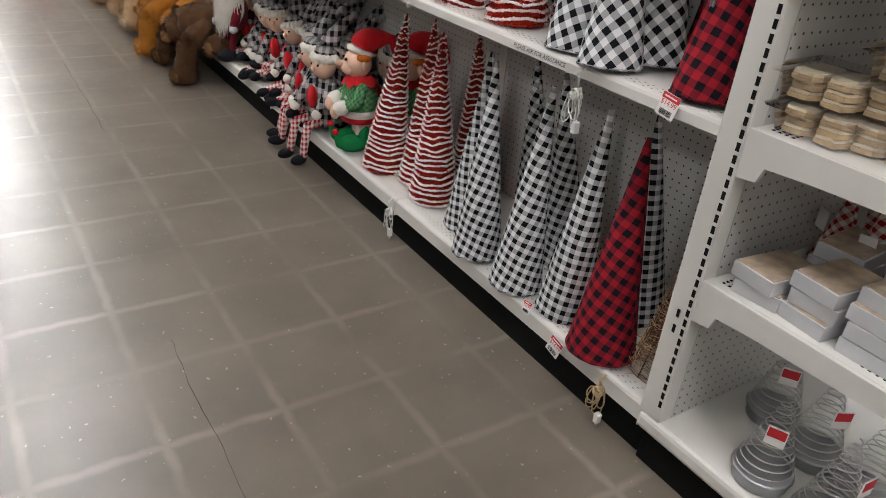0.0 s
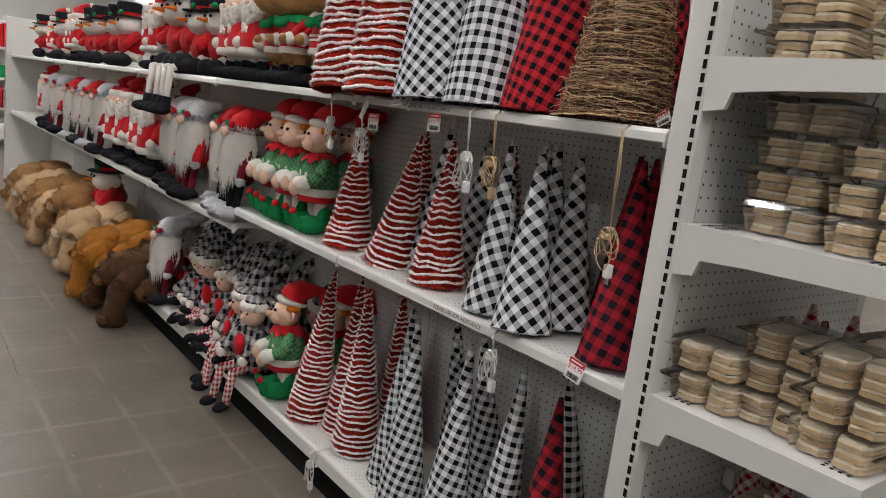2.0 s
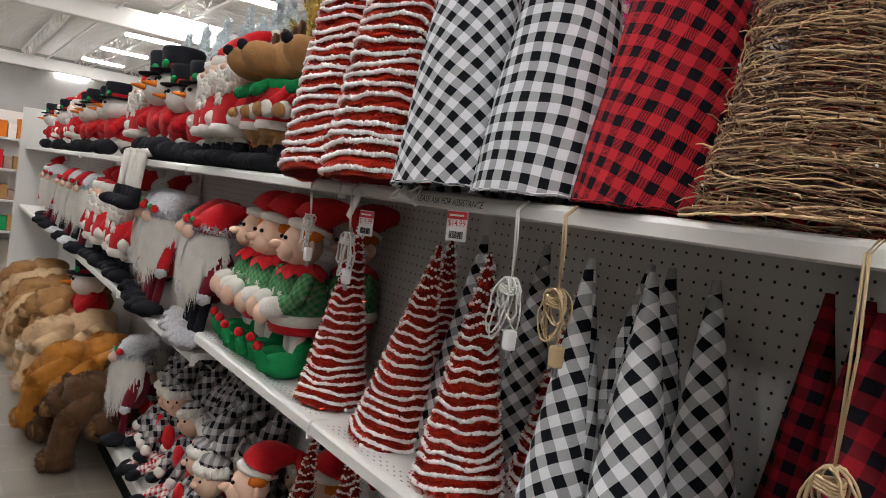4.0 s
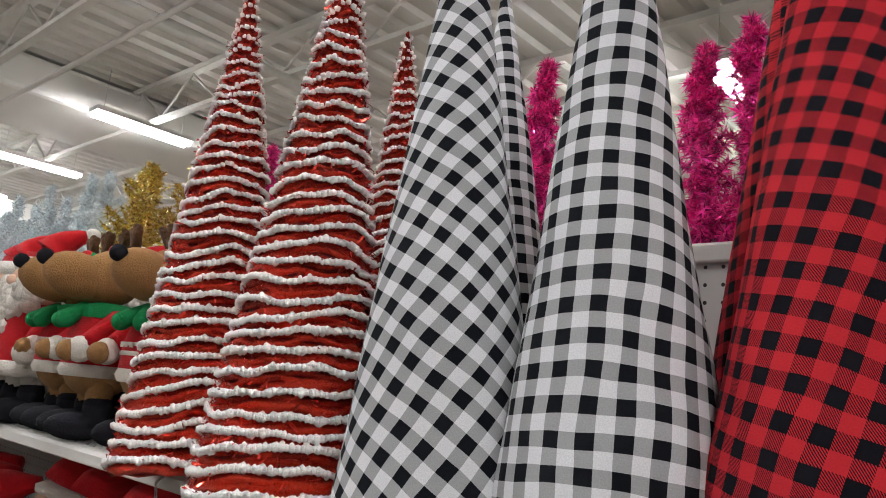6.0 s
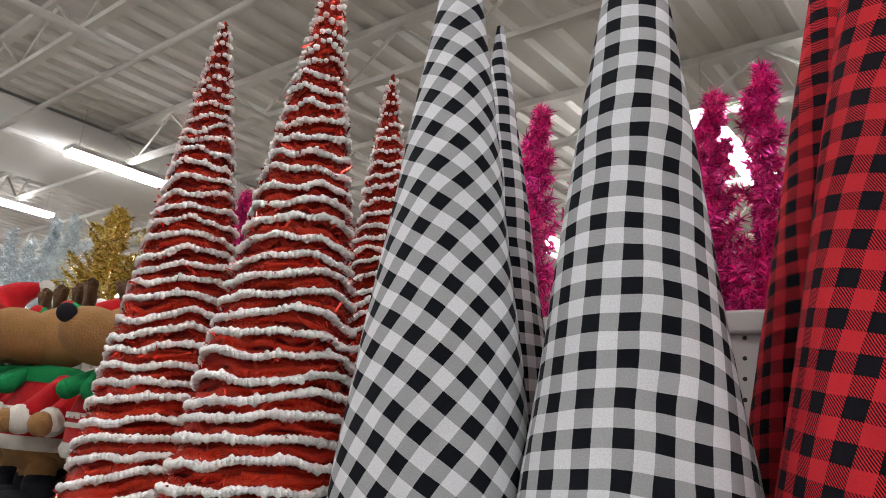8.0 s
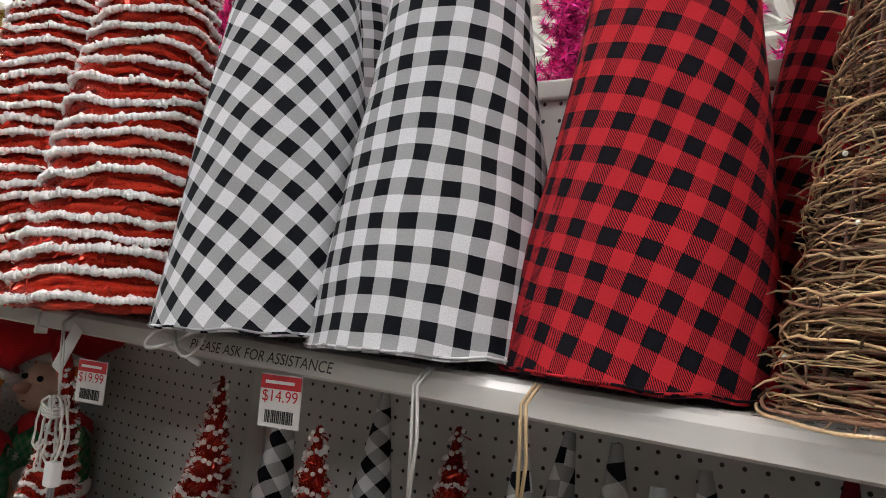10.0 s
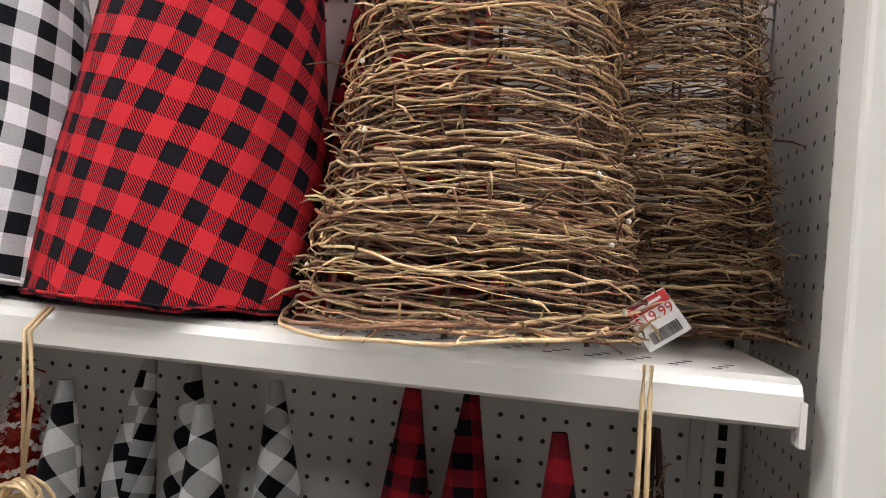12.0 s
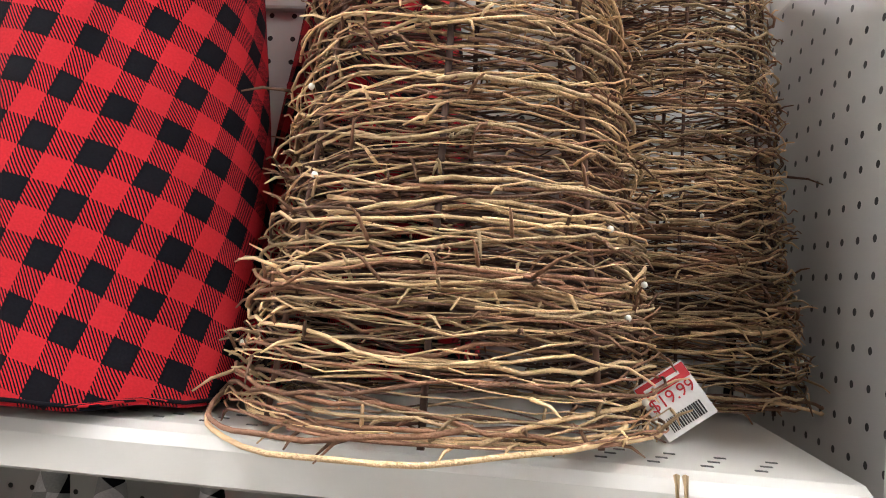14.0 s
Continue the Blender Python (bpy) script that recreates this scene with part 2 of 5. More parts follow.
def plastic():
    m = bpy.data.materials.new("clear_clamshell_plastic")
    m.use_nodes = True
    nt = m.node_tree
    b = nt.nodes["Principled BSDF"]
    g = nt.nodes.new("ShaderNodeBsdfGlossy")
    g.inputs["Roughness"].default_value = 0.08
    t = nt.nodes.new("ShaderNodeBsdfTransparent")
    t.inputs[0].default_value = (0.985, 0.985, 0.985, 1)
    mx = nt.nodes.new("ShaderNodeMixShader")
    fr = nt.nodes.new("ShaderNodeFresnel")
    fr.inputs[0].default_value = 1.5
    nt.links.new(mth(nt, "ADD", fr.outputs[0], 0.1), mx.inputs[0])
    nt.links.new(t.outputs[0], mx.inputs[1])
    nt.links.new(g.outputs[0], mx.inputs[2])
    nt.links.new(mx.outputs[0], nt.nodes["Material Output"].inputs[0])
    nt.nodes.remove(b)
    return m


M_CLEAR = plastic()


# ---- mesh building ----
class Build:
    """Collects vertices, faces, materials and cloth UVs of one mesh."""

    def __init__(self):
        self.v, self.f, self.m, self.uv, self.mats, self.smooth = [], [], [], [], [], []

    def slot(self, material):
        if material not in self.mats:
            self.mats.append(material)
        return self.mats.index(material)

    def add(self, verts, faces, material, uvs=None, smooth=True):
        k, s = len(self.v), self.slot(material)
        self.v.extend([tuple(p) for p in verts])
        for i, f in enumerate(faces):
            self.f.append([k + j for j in f])
            self.m.append(s)
            self.smooth.append(smooth)
            self.uv.extend(uvs[i] if uvs else [(verts[j][0] + verts[j][1], verts[j][2]) for j in f])

    def box(self, x0, x1, y0, y1, z0, z1, material, turn=None):
        p = [Vector((x, y, z)) for z in (z0, z1) for y in (y0, y1) for x in (x0, x1)]
        if turn:
            p = [turn @ q for q in p]
        self.add(p, [(0, 2, 3, 1), (4, 5, 7, 6), (0, 1, 5, 4), (2, 6, 7, 3), (0, 4, 6, 2), (1, 3, 7, 5)], material, smooth=False)

    def ball(self, c, r, material, turn=None, seg=14, rings=9, lump=0.0):
        r = (r, r, r) if isinstance(r, (int, float)) else r
        vs, fs = [], []
        for i in range(rings + 1):
            a = math.pi * i / rings
            for j in range(seg):
                b = 2 * math.pi * j / seg
                d = Vector((math.sin(a) * math.cos(b), math.sin(a) * math.sin(b), math.cos(a)))
                q = Vector((d.x * r[0], d.y * r[1], d.z * r[2]))
                if lump:
                    q *= 1 + lump * noise.noise(d * 2.3 + Vector(c) * 9)
                if turn:
                    q = turn @ q
                vs.append(Vector(c) + q)
        for i in range(rings):
            for j in range(seg):
                fs.append((i * seg + j, (i + 1) * seg + j, (i + 1) * seg + (j + 1) % seg, i * seg + (j + 1) % seg))
        self.add(vs, fs, material)

    def tube(self, pts, rad, material, seg=6, caps=True):
        """A tube through the points; rad is one radius or one for each point."""
        pts = [Vector(p) for p in pts]
        n = len(pts)
        rad = [rad] * n if isinstance(rad, (int, float)) else [float(q) for q in rad]
        vs, fs = [], []
        up = Vector((0.13, 0.21, 0.97))
        for i, p in enumerate(pts):
            t = (pts[min(i + 1, n - 1)] - pts[max(i - 1, 0)]).normalized()
            a = t.cross(up)
            a = a.normalized() if a.length > 1e-3 else t.cross(Vector((1, 0, 0))).normalized()
            b = t.cross(a)
            for j in range(seg):
                w = 2 * math.pi * j / seg
                vs.append(p + rad[i] * (math.cos(w) * a + math.sin(w) * b))
        for i in range(n - 1):
            for j in range(seg):
                fs.append((i * seg + j, i * seg + (j + 1) % seg, (i + 1) * seg + (j + 1) % seg, (i + 1) * seg + j))
        if caps:
            fs += [tuple(range(seg))[::-1], tuple((n - 1) * seg + j for j in range(seg))]
        self.add(vs, fs, material)

    def limb(self, a, b, ra, rb, material, seg=10):
        a, b = Vector(a), Vector(b)
        pts = [a.lerp(b, k / 4) for k in range(5)]
        self.tube(pts, [ra + (rb - ra) * k / 4 for k in range(5)], material, seg)
        self.ball(a, ra, material, seg=seg, rings=6)
        self.ball(b, rb, material, seg=seg, rings=6)

    def lathe(self, prof, material, seg=24, c=(0, 0, 0)):
        vs = [(c[0] + r * math.cos(2 * math.pi * j / seg), c[1] + r * math.sin(2 * math.pi * j / seg), c[2] + z) for r, z in prof for j in range(seg)]
        fs = [(i * seg + j, i * seg + (j + 1) % seg, (i + 1) * seg + (j + 1) % seg, (i + 1) * seg + j) for i in range(len(prof) - 1) for j in range(seg)]
        self.add(vs, fs, material)

    def mesh(self, name):
        me = bpy.data.meshes.new(name)
        me.from_pydata(self.v, [], self.f)
        for m in self.mats:
            me.materials.append(m)
        me.polygons.foreach_set("material_index", self.m)
        me.polygons.foreach_set("use_smooth", self.smooth)
        uv = me.uv_layers.new(name="UVMap")
        uv.data.foreach_set("uv", [c for p in self.uv for c in p])
        me.validate()
        return me

    def thing(self, name, label="", category="", group="", kind="", at=None, parent=None):
        ob = new(name, self.mesh(name))
        if parent:
            ob.parent = parent
        if at is not None:
            ob.matrix_basis = at
        return tagged(ob, label, category, group, kind)


def empty(name, at, label, category, group=""):
    ob = new(name)
    ob.empty_display_size = 0.05
    ob.matrix_basis = at
    return tagged(ob, label, category, group)


def boxpart(name, dims, material, parent=None, bevel=0.0, **tags):
    x0, x1, y0, y1, z0, z1 = dims
    bm = bmesh.new()
    bmesh.ops.create_cube(bm, size=1)
    for v in bm.verts:
        v.co = Vector(((x0 + x1) / 2 + v.co.x * (x1 - x0), (y0 + y1) / 2 + v.co.y * (y1 - y0), (z0 + z1) / 2 + v.co.z * (z1 - z0)))
    if bevel:
        bmesh.ops.bevel(bm, geom=bm.edges[:], offset=bevel, segments=2, affect="EDGES", profile=0.5)
    me = bpy.data.meshes.new(name)
    bm.to_mesh(me)
    bm.free()
    me.materials.append(material)
    ob = new(name, me)
    if parent:
        ob.parent = parent
    return tagged(ob, **tags)


# ---- the setting ----
ROOM = (-32.0, 6.0, -9.0, 14.0)
CEIL = 5.0
boxpart("floor", (*ROOM, -0.2, 0.0), M_FLOOR, label="worn polished concrete floor with pale tile ghost lines", category="floor", kind="structure")
x0, x1, y0, y1 = ROOM
for nm, d in (("wall_north", (x0, x1, y1, y1 + 0.2, 0, CEIL)), ("wall_south", (x0, x1, y0 - 0.2, y0, 0, CEIL)), ("wall_west", (x0 - 0.2, x0, y0 - 0.2, y1 + 0.2, 0, CEIL)), ("wall_east", (x1, x1 + 0.2, y0 - 0.2, y1 + 0.2, 0, CEIL))):
    boxpart(nm, d, M_WALL, label="plain off-white painted store wall", category="wall", kind="structure")

# corrugated roof deck
B = Build()
xs = np.arange(x0, x1 + 0.01, 0.15)
pv, pf = [], []
for i, x in enumerate(xs):
    z = CEIL + (0.05 if i % 2 else 0.0)
    for dx in (0.0, 0.11):
        pv += [(x + dx, y0, z), (x + dx, y1, z)]
for i in range(len(pv) // 2 - 1):
    pf.append((2 * i, 2 * i + 1, 2 * i + 3, 2 * i + 2))
B.add(pv, pf, M_CEIL, smooth=False)
B.thing("ceiling", "off-white corrugated steel roof deck", "ceiling", kind="structure")
boxpart("roof", (x0, x1, y0, y1, CEIL + 0.1, CEIL + 0.2), M_CEIL, label="closed roof over the steel deck", category="roof", kind="structure")


def joist(y):
    """Open-web steel joist along x."""
    b = Build()
    b.box(x0, x1, y - 0.05, y + 0.05, CEIL - 0.07, CEIL - 0.005, M_CEIL)
    b.box(x0, x1, y - 0.04, y + 0.04, CEIL - 0.55, CEIL - 0.5, M_CEIL)
    k, x = 0, x0
    while x < x1 - 0.6:
        za, zb = (CEIL - 0.5, CEIL - 0.07) if k % 2 else (CEIL - 0.07, CEIL - 0.5)
        b.tube([(x, y, za), (x + 0.6, y, zb)], 0.016, M_CEIL, 5)
        x += 0.6
        k += 1
    return b.thing("roof_joist", "off-white painted open-web steel roof joist", "joist", "roof joists", kind="structure")


for y in np.arange(-7.5, 13, 1.8):
    joist(float(y))
for x in (-28, -16):
    boxpart("roof_girder", (x - 0.13, x + 0.13, y0, y1, CEIL - 0.95, CEIL - 0.56), M_CEIL, bevel=0.02, label="off-white painted steel roof girder", category="girder", kind="structure")
boxpart("ceiling_duct", (-11.0, -9.3, y0, y1, 4.5, 4.95), M_CEIL, bevel=0.06, label="large off-white painted air duct below the roof", category="duct")
B = Build()
B.tube([(-6.0, y0, 4.4), (-6.0, y1, 4.4)], 0.04, M_CEIL, 8)
B.thing("sprinkler_main", "off-white painted sprinkler main under the joists", "pipe", "sprinkler pipes")
for y in (1.9, 6.5, -3.4):
    B = Build()
    B.tube([(x0, y, CEIL - 0.62), (x1, y, CEIL - 0.62)], 0.03, M_CEIL, 8)
    B.thing("sprinkler_pipe", "off-white painted sprinkler pipe under the joists", "pipe", "sprinkler pipes")


def strip_light(x, y):
    top = empty("ceiling_light", pose(x, y, 4.38), "lit white fluorescent strip fixture hung below the joists", "ceiling light", "strip lights")
    boxpart("housing", (-0.13, 0.13, -0.62, 0.62, 0.03, 0.09), M_WHITE, top, bevel=0.008)
    for s in (-0.075, 0.075):
        b = Build()
        b.tube([(s, -0.6, 0.0), (s, 0.6, 0.0)], 0.022, M_LAMP, 8)
        b.thing("tube", "glowing fluorescent tube", parent=top)
    for e in (-0.5, 0.5):
        b = Build()
        b.tube([(0, e, 0.09), (0, e, 0.6)], 0.004, M_WIRE, 4)
        b.thing("hanger", parent=top)
    return top


first_light = strip_light(-8.78 - 0.15, 3.25)
for row in (3.25, -1.3, -6.2, 8.1):
    for k in range(-7, 5):
        if (row == 3.25 and k >= 0) or (row == -6.2 and k % 2):
            continue
        copy_thing(first_light, pose(-8.93 + 3.3 * k, row, 4.38))

for y in (5.5, 6.75):
    copy_thing(first_light, pose(-2.5, y, 4.38))

B = Build()
rnd = random.Random(2)
for xa, xb, yc in ((-0.95, -0.2, -0.878), (-3.8, -2.6, -0.72)):
    xs_ = np.arange(xa, xb, 0.03)
    B.tube([(float(x), yc + 0.01 * noise.noise(Vector((float(x) * 5, 1, 2))) + rnd.uniform(-0.003, 0.003), 0.0) for x in xs_], [0.0005 + 0.0022 * abs(noise.noise(Vector((float(x) * 9, 4, 4)))) for x in xs_], M_DARK, 4)
B.thing("floor_crack", "fine dark cracks running along the concrete floor", "crack", kind="structure")

FOOT = (0.37, -1.3, 1.128)

# ---- gondola shelving ----
TOPZ, MIDZ, LOWZ, BASEZ, BACK = 1.405, 0.872, 0.80, 0.16, 0.41
gond = empty("shelf_gondola", pose(0, 0, 0), "white steel store gondola with perforated back panel", "shelving")


def deck(name, xa, xb, ztop, lip=0.03, y0=0.0, holes=True):
    """A steel shelf: deck, rolled front lip and end flange, with a band of punched holes near the lip."""
    b = Build()
    prof = [(BACK, ztop), (y0 + 0.012, ztop), (y0 + 0.004, ztop - 0.003), (y0, ztop - 0.009), (y0 - 0.002, ztop - lip), (y0 + 0.004, ztop - lip - 0.003), (y0 + 0.02, ztop - lip), (y0 + 0.024, ztop - 0.022), (BACK, ztop - 0.022)]
    vs = [(x, y, z) for x in (xa + 0.002, xb - 0.002) for y, z in prof]
    n = len(prof)
    fs = [(i, (i + 1) % n, n + (i + 1) % n, n + i) for i in range(n)] + [tuple(range(n))[::-1], tuple(range(n, 2 * n))]
    b.add(vs, fs, M_WHITE, smooth=False)
    b.box(xb - 0.004, xb - 0.0005, y0 - 0.004, y0 + 0.012, ztop - lip - 0.012, ztop - 0.012, M_WHITE)
    ob = b.thing(name, parent=gond)
    if holes:
        b = Build()
        x = xa + 0.04
        while x < xb - 0.04:
            for r in range(3):
                b.box(x + 0.006 * r, x + 0.006 * r + 0.006, y0 + 0.022 + r * 0.011, y0 + 0.0238 + r * 0.011, ztop, ztop + 0.0005, M_SLIT)
            x += 0.026
        b.thing("hole_band", "rows of small punched slots", kind="stuff", parent=ob)
    return ob


NS = 7
boxpart("back_panel", (-0.003, 0.053, BACK, BACK + 0.02, 0.05, 1.77), M_PEGX, gond)
boxpart("top_rail", (0.0, 0.053, BACK - 0.008, BACK + 0.03, 1.77, 1.80), M_WHITE, gond, bevel=0.004)
for i in range(NS):
    xa, xb = -1.22 * (i + 1), -1.22 * i
    panel = boxpart("back_panel", (xa + 0.004, xb - 0.004, BACK, BACK + 0.02, 0.05, 1.77), M_PEGX, gond)
    boxpart("top_rail", (xa + 0.001, xb - 0.001, BACK - 0.008, BACK + 0.03, 1.77, 1.80), M_WHITE, gond, bevel=0.004)
    post = boxpart("upright", (xa - 0.02, xa + 0.02, BACK - 0.006, BACK + 0.024, 0.0, 1.769), M_WHITE, gond, bevel=0.003)
    deck("top_shelf", xa, xb if i else -0.013, TOPZ, lip=0.026)
    deck("base_shelf", xa, xb, BASEZ, lip=0.05)
    # Kick plate close behind the lip, near-black to paint the shadow under the base.
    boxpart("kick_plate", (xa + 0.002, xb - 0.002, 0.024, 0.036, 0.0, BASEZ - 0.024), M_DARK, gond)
post = boxpart("upright", (0.012, 0.05, BACK - 0.006, BACK + 0.024, 0.0, 1.769), M_WHITE, gond, bevel=0.003)
b = Build()
for k in range(40):
    b.box(0.026, 0.035, BACK - 0.0085, BACK - 0.0055, 0.75 + k * 0.0254, 0.767 + k * 0.0254, M_DARK)
b.thing("slot_strip", "column of dark bracket slots", kind="stuff", parent=post)
deck("middle_shelf", -1.22, 0, MIDZ)
deck("middle_shelf", -2.12, -1.22, MIDZ)
deck("middle_shelf", -3.34, -2.12, LOWZ)
for i in range(3, NS):
    deck("middle_shelf", -1.22 * (i + 1), -1.22 * i if i > 3 else -3.34, LOWZ)
boxpart("end_panel_far", (-1.22 * NS - 0.05, -1.22 * NS, -0.05, 0.86, 0, 1.8), M_WHITE, gond, bevel=0.004)

# end bay whose panel closes the gondola
endb = empty("end_display", pose(0, 0, 0), "white steel end display with perforated panel and deep shelves", "shelving")
panel = boxpart("end_panel", (0.054, 0.0615, 0.03, 0.86, 0.157, 1.77), M_PEGY, endb)
for ya, yb in ((-0.015, 0.03), (0.86, 0.905)):
    boxpart("corner_post", (0.0, 0.062, ya, yb, 0.157, 1.80), M_WHITE, endb, bevel=0.004)
boxpart("top_rail", (0.0535, 0.062, 0.031, 0.859, 1.77, 1.80), M_WHITE, endb, bevel=0.003)
b = Build()
for k in range(62):
    b.box(0.048, 0.056, -0.0165, -0.0145, 0.2 + k * 0.0254, 0.217 + k * 0.0254, M_DARK)
b.thing("slot_strip", "column of dark bracket slots", kind="stuff", parent=endb)
b = Build()
for z in (0.40, 0.44):
    b.box(0.026, 0.033, -0.0168, -0.0146, z, z + 0.02, M_DARK)
b.thing("keyhole", "dark keyhole slots", parent=endb)
SX = 0.47
for z in (1.845, 1.544, 1.233, 0.885, 0.55):
    if z > 1.8:
        continue
    b = Build()
    b.box(0.063, SX, 0.0, 0.89, z - 0.02, z, M_WHITE)
    b.box(SX - 0.012, SX, 0.0, 0.89, z - 0.05, z - 0.0205, M_WHITE)
    sh = b.thing("end_shelf", parent=endb)
    for y in (-0.012, 0.89):
        pr = [(0.058, z), (SX, z), (SX, z - 0.045), (0.2, z - 0.055), (0.115, z - 0.062), (0.105, z - 0.093), (0.058, z - 0.1)]
        b = Build()
        vs = [(px, yy, pz) for yy in (y, y + 0.011) for px, pz in pr]
        n = len(pr)
        b.add(vs, [(i, (i + 1) % n, n + (i + 1) % n, n + i) for i in range(n)] + [tuple(range(n))[::-1], tuple(range(n, 2 * n))], M_WHITE, smooth=False)
        b.thing("bracket", parent=sh)
    b = Build()
    for i in range(7):
        for j in range(4):
            b.box(0.085 + j * 0.014, 0.091 + j * 0.014, 0.02 + i * 0.012, 0.026 + i * 0.012, z, z + 0.0008, M_DARK)
            b.box(SX - 0.08 + j * 0.014, SX - 0.074 + j * 0.014, 0.02 + i * 0.012, 0.026 + i * 0.012, z, z + 0.0008, M_DARK)
    b.thing("hole_band", kind="stuff", parent=sh)
boxpart("end_base", (0.002, SX + 0.06, -0.02, 0.9, 0.11, 0.155), M_WHITE, endb, bevel=0.012)
# Same near-black kick, with the shadow under the end base in its colour.
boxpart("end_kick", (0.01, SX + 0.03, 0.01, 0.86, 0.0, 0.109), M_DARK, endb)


# ---- cone trees ----
def cloth_cone(material, r, h, seed=0, cone_r=0.006):
    """A sewn cloth cone: flattened-sheet UVs, slack wrinkles and a folded hem."""
    b = Build()
    seg, rows = 64, 40
    L = math.hypot(r, h)
    sn = r / L
    vs, uvs, fs = [], [], []
    for i in range(rows + 1):
        t = i / rows
        for j in range(seg + 1):
            a = 2 * math.pi * j / seg
            rr = cone_r + (r - cone_r) * (1 - t)
            d = Vector((math.cos(a), math.sin(a), 0))
            w = noise.noise(Vector((d.x * 1.5, d.y * 1.5, t * 5 + seed))) * 0.035 + noise.noise(Vector((d.x * 4, d.y * 4, t * 12 + seed * 3))) * 0.014
            rr *= 1 + w * (1 if i else 0.6)
            vs.append((d.x * rr, d.y * rr, h * t + (0.004 * noise.noise(d * 3) if i == 0 else 0)))
            s = L * (1 - t)
            th = (a - math.pi) * sn
            uvs.append((s * math.sin(th), -s * math.cos(th)))
    fu = []
    for i in range(rows):
        for j in range(seg):
            f = (i * (seg + 1) + j, i * (seg + 1) + j + 1, (i + 1) * (seg + 1) + j + 1, (i + 1) * (seg + 1) + j)
            fs.append(f)
            fu.append([uvs[k] for k in f])
    b.add(vs, fs, material, fu)
    k = seg + 1
    cover, b = b, Build()
    b.add([(v[0] * s, v[1] * s, v[2] + dz) for s, dz in ((1, 0), (0.93, 0.004)) for v in vs[:k]], [(j + 1, j, k + j, k + j + 1) for j in range(seg)], material)
    b.tube([(v[0] * 1.004, v[1] * 1.004, v[2] + 0.003) for v in vs[:k]], 0.0012, material, 5, False)
    return [("cover", cover), ("hem", b)]


def plant(name, pieces, label, category, group, at):
    """One standing tree: an Empty at its base with its parts."""
    top = empty(name, at, label, category, group)
    for nm, bb in pieces:
        bb.thing(nm, parent=top, kind="stuff" if nm in ("vine", "fairy_light_string", "bead_garland") else "")
    return top


def string_cone(r, h, turns, bead, seed):
    """Wire cone wound with red tinsel and a white bead garland."""
    rnd = random.Random(seed)
    b = Build()
    # Added inner cone: its dark red paints the shade seen between the windings.
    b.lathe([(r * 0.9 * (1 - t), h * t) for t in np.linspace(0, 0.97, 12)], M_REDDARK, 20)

    def spot(u, out=0.0, ph=0.0):
        t = u / turns
        a = 2 * math.pi * u + ph
        rr = max(0.004, r * (1 - t * 0.97)) * (1 + 0.035 * noise.noise(Vector((math.cos(a), math.sin(a), u * 0.8 + seed)))) + out
        return Vector((rr * math.cos(a), rr * math.sin(a), max(0.006, h * t + 0.012 * noise.noise(Vector((math.cos(a) * 1.2, math.sin(a) * 1.2, u * 0.35 + seed))) + 0.007 * h * noise.noise(Vector((math.cos(a) * 2.6, math.sin(a) * 2.6, u * 0.9 + seed))))))

    core, b = b, Build()
    for k in range(4):
        pts, u = [], 0.0
        while u < turns:
            pts.append(spot(u, -0.004 + rnd.uniform(-0.003, 0.003), k * 1.57) + Vector((0, 0, rnd.uniform(-0.005, 0.005))))
            u += 1 / 26
        b.tube(pts, [0.0055 * (1 - 0.5 * i / len(pts)) for i in range(len(pts))], M_TINSEL, 4)
    for k in range(7000):
        u = turns * (1 - math.sqrt(rnd.random()))
        p = spot(u, rnd.uniform(-0.003, 0.004), rnd.uniform(0, 6.28))
        d = Vector((rnd.uniform(-1, 1), rnd.uniform(-1, 1), rnd.uniform(-1, 1))) * 0.008
        e = Vector((rnd.uniform(-1, 1), rnd.uniform(-1, 1), rnd.uniform(-1, 1))) * 0.0016
        b.add([p - d, p + d + e, p + d - e], [(0, 1, 2)], M_GLIT if k % 2 else M_TINSEL, smooth=False)
    tinsel, b = b, Build()
    u = 0.0
    while u < turns - 0.1:
        p = spot(u, 0.004)
        s = bead * rnd.uniform(0.8, 1.25) * (1 - 0.3 * u / turns)
        b.ball(p, (s, s, s * 0.85), M_POM, seg=5, rings=3)
        b.ball(p + Vector((rnd.uniform(-1, 1), rnd.uniform(-1, 1), rnd.uniform(-1, 1))) * s * 0.5, s * 0.7, M_POM, seg=4, rings=3)
        u += 0.95 * bead / (2 * math.pi * max(0.008, r * (1 - u / turns)))
    return [("core", core), ("tinsel", tinsel), ("bead_garland", b)]


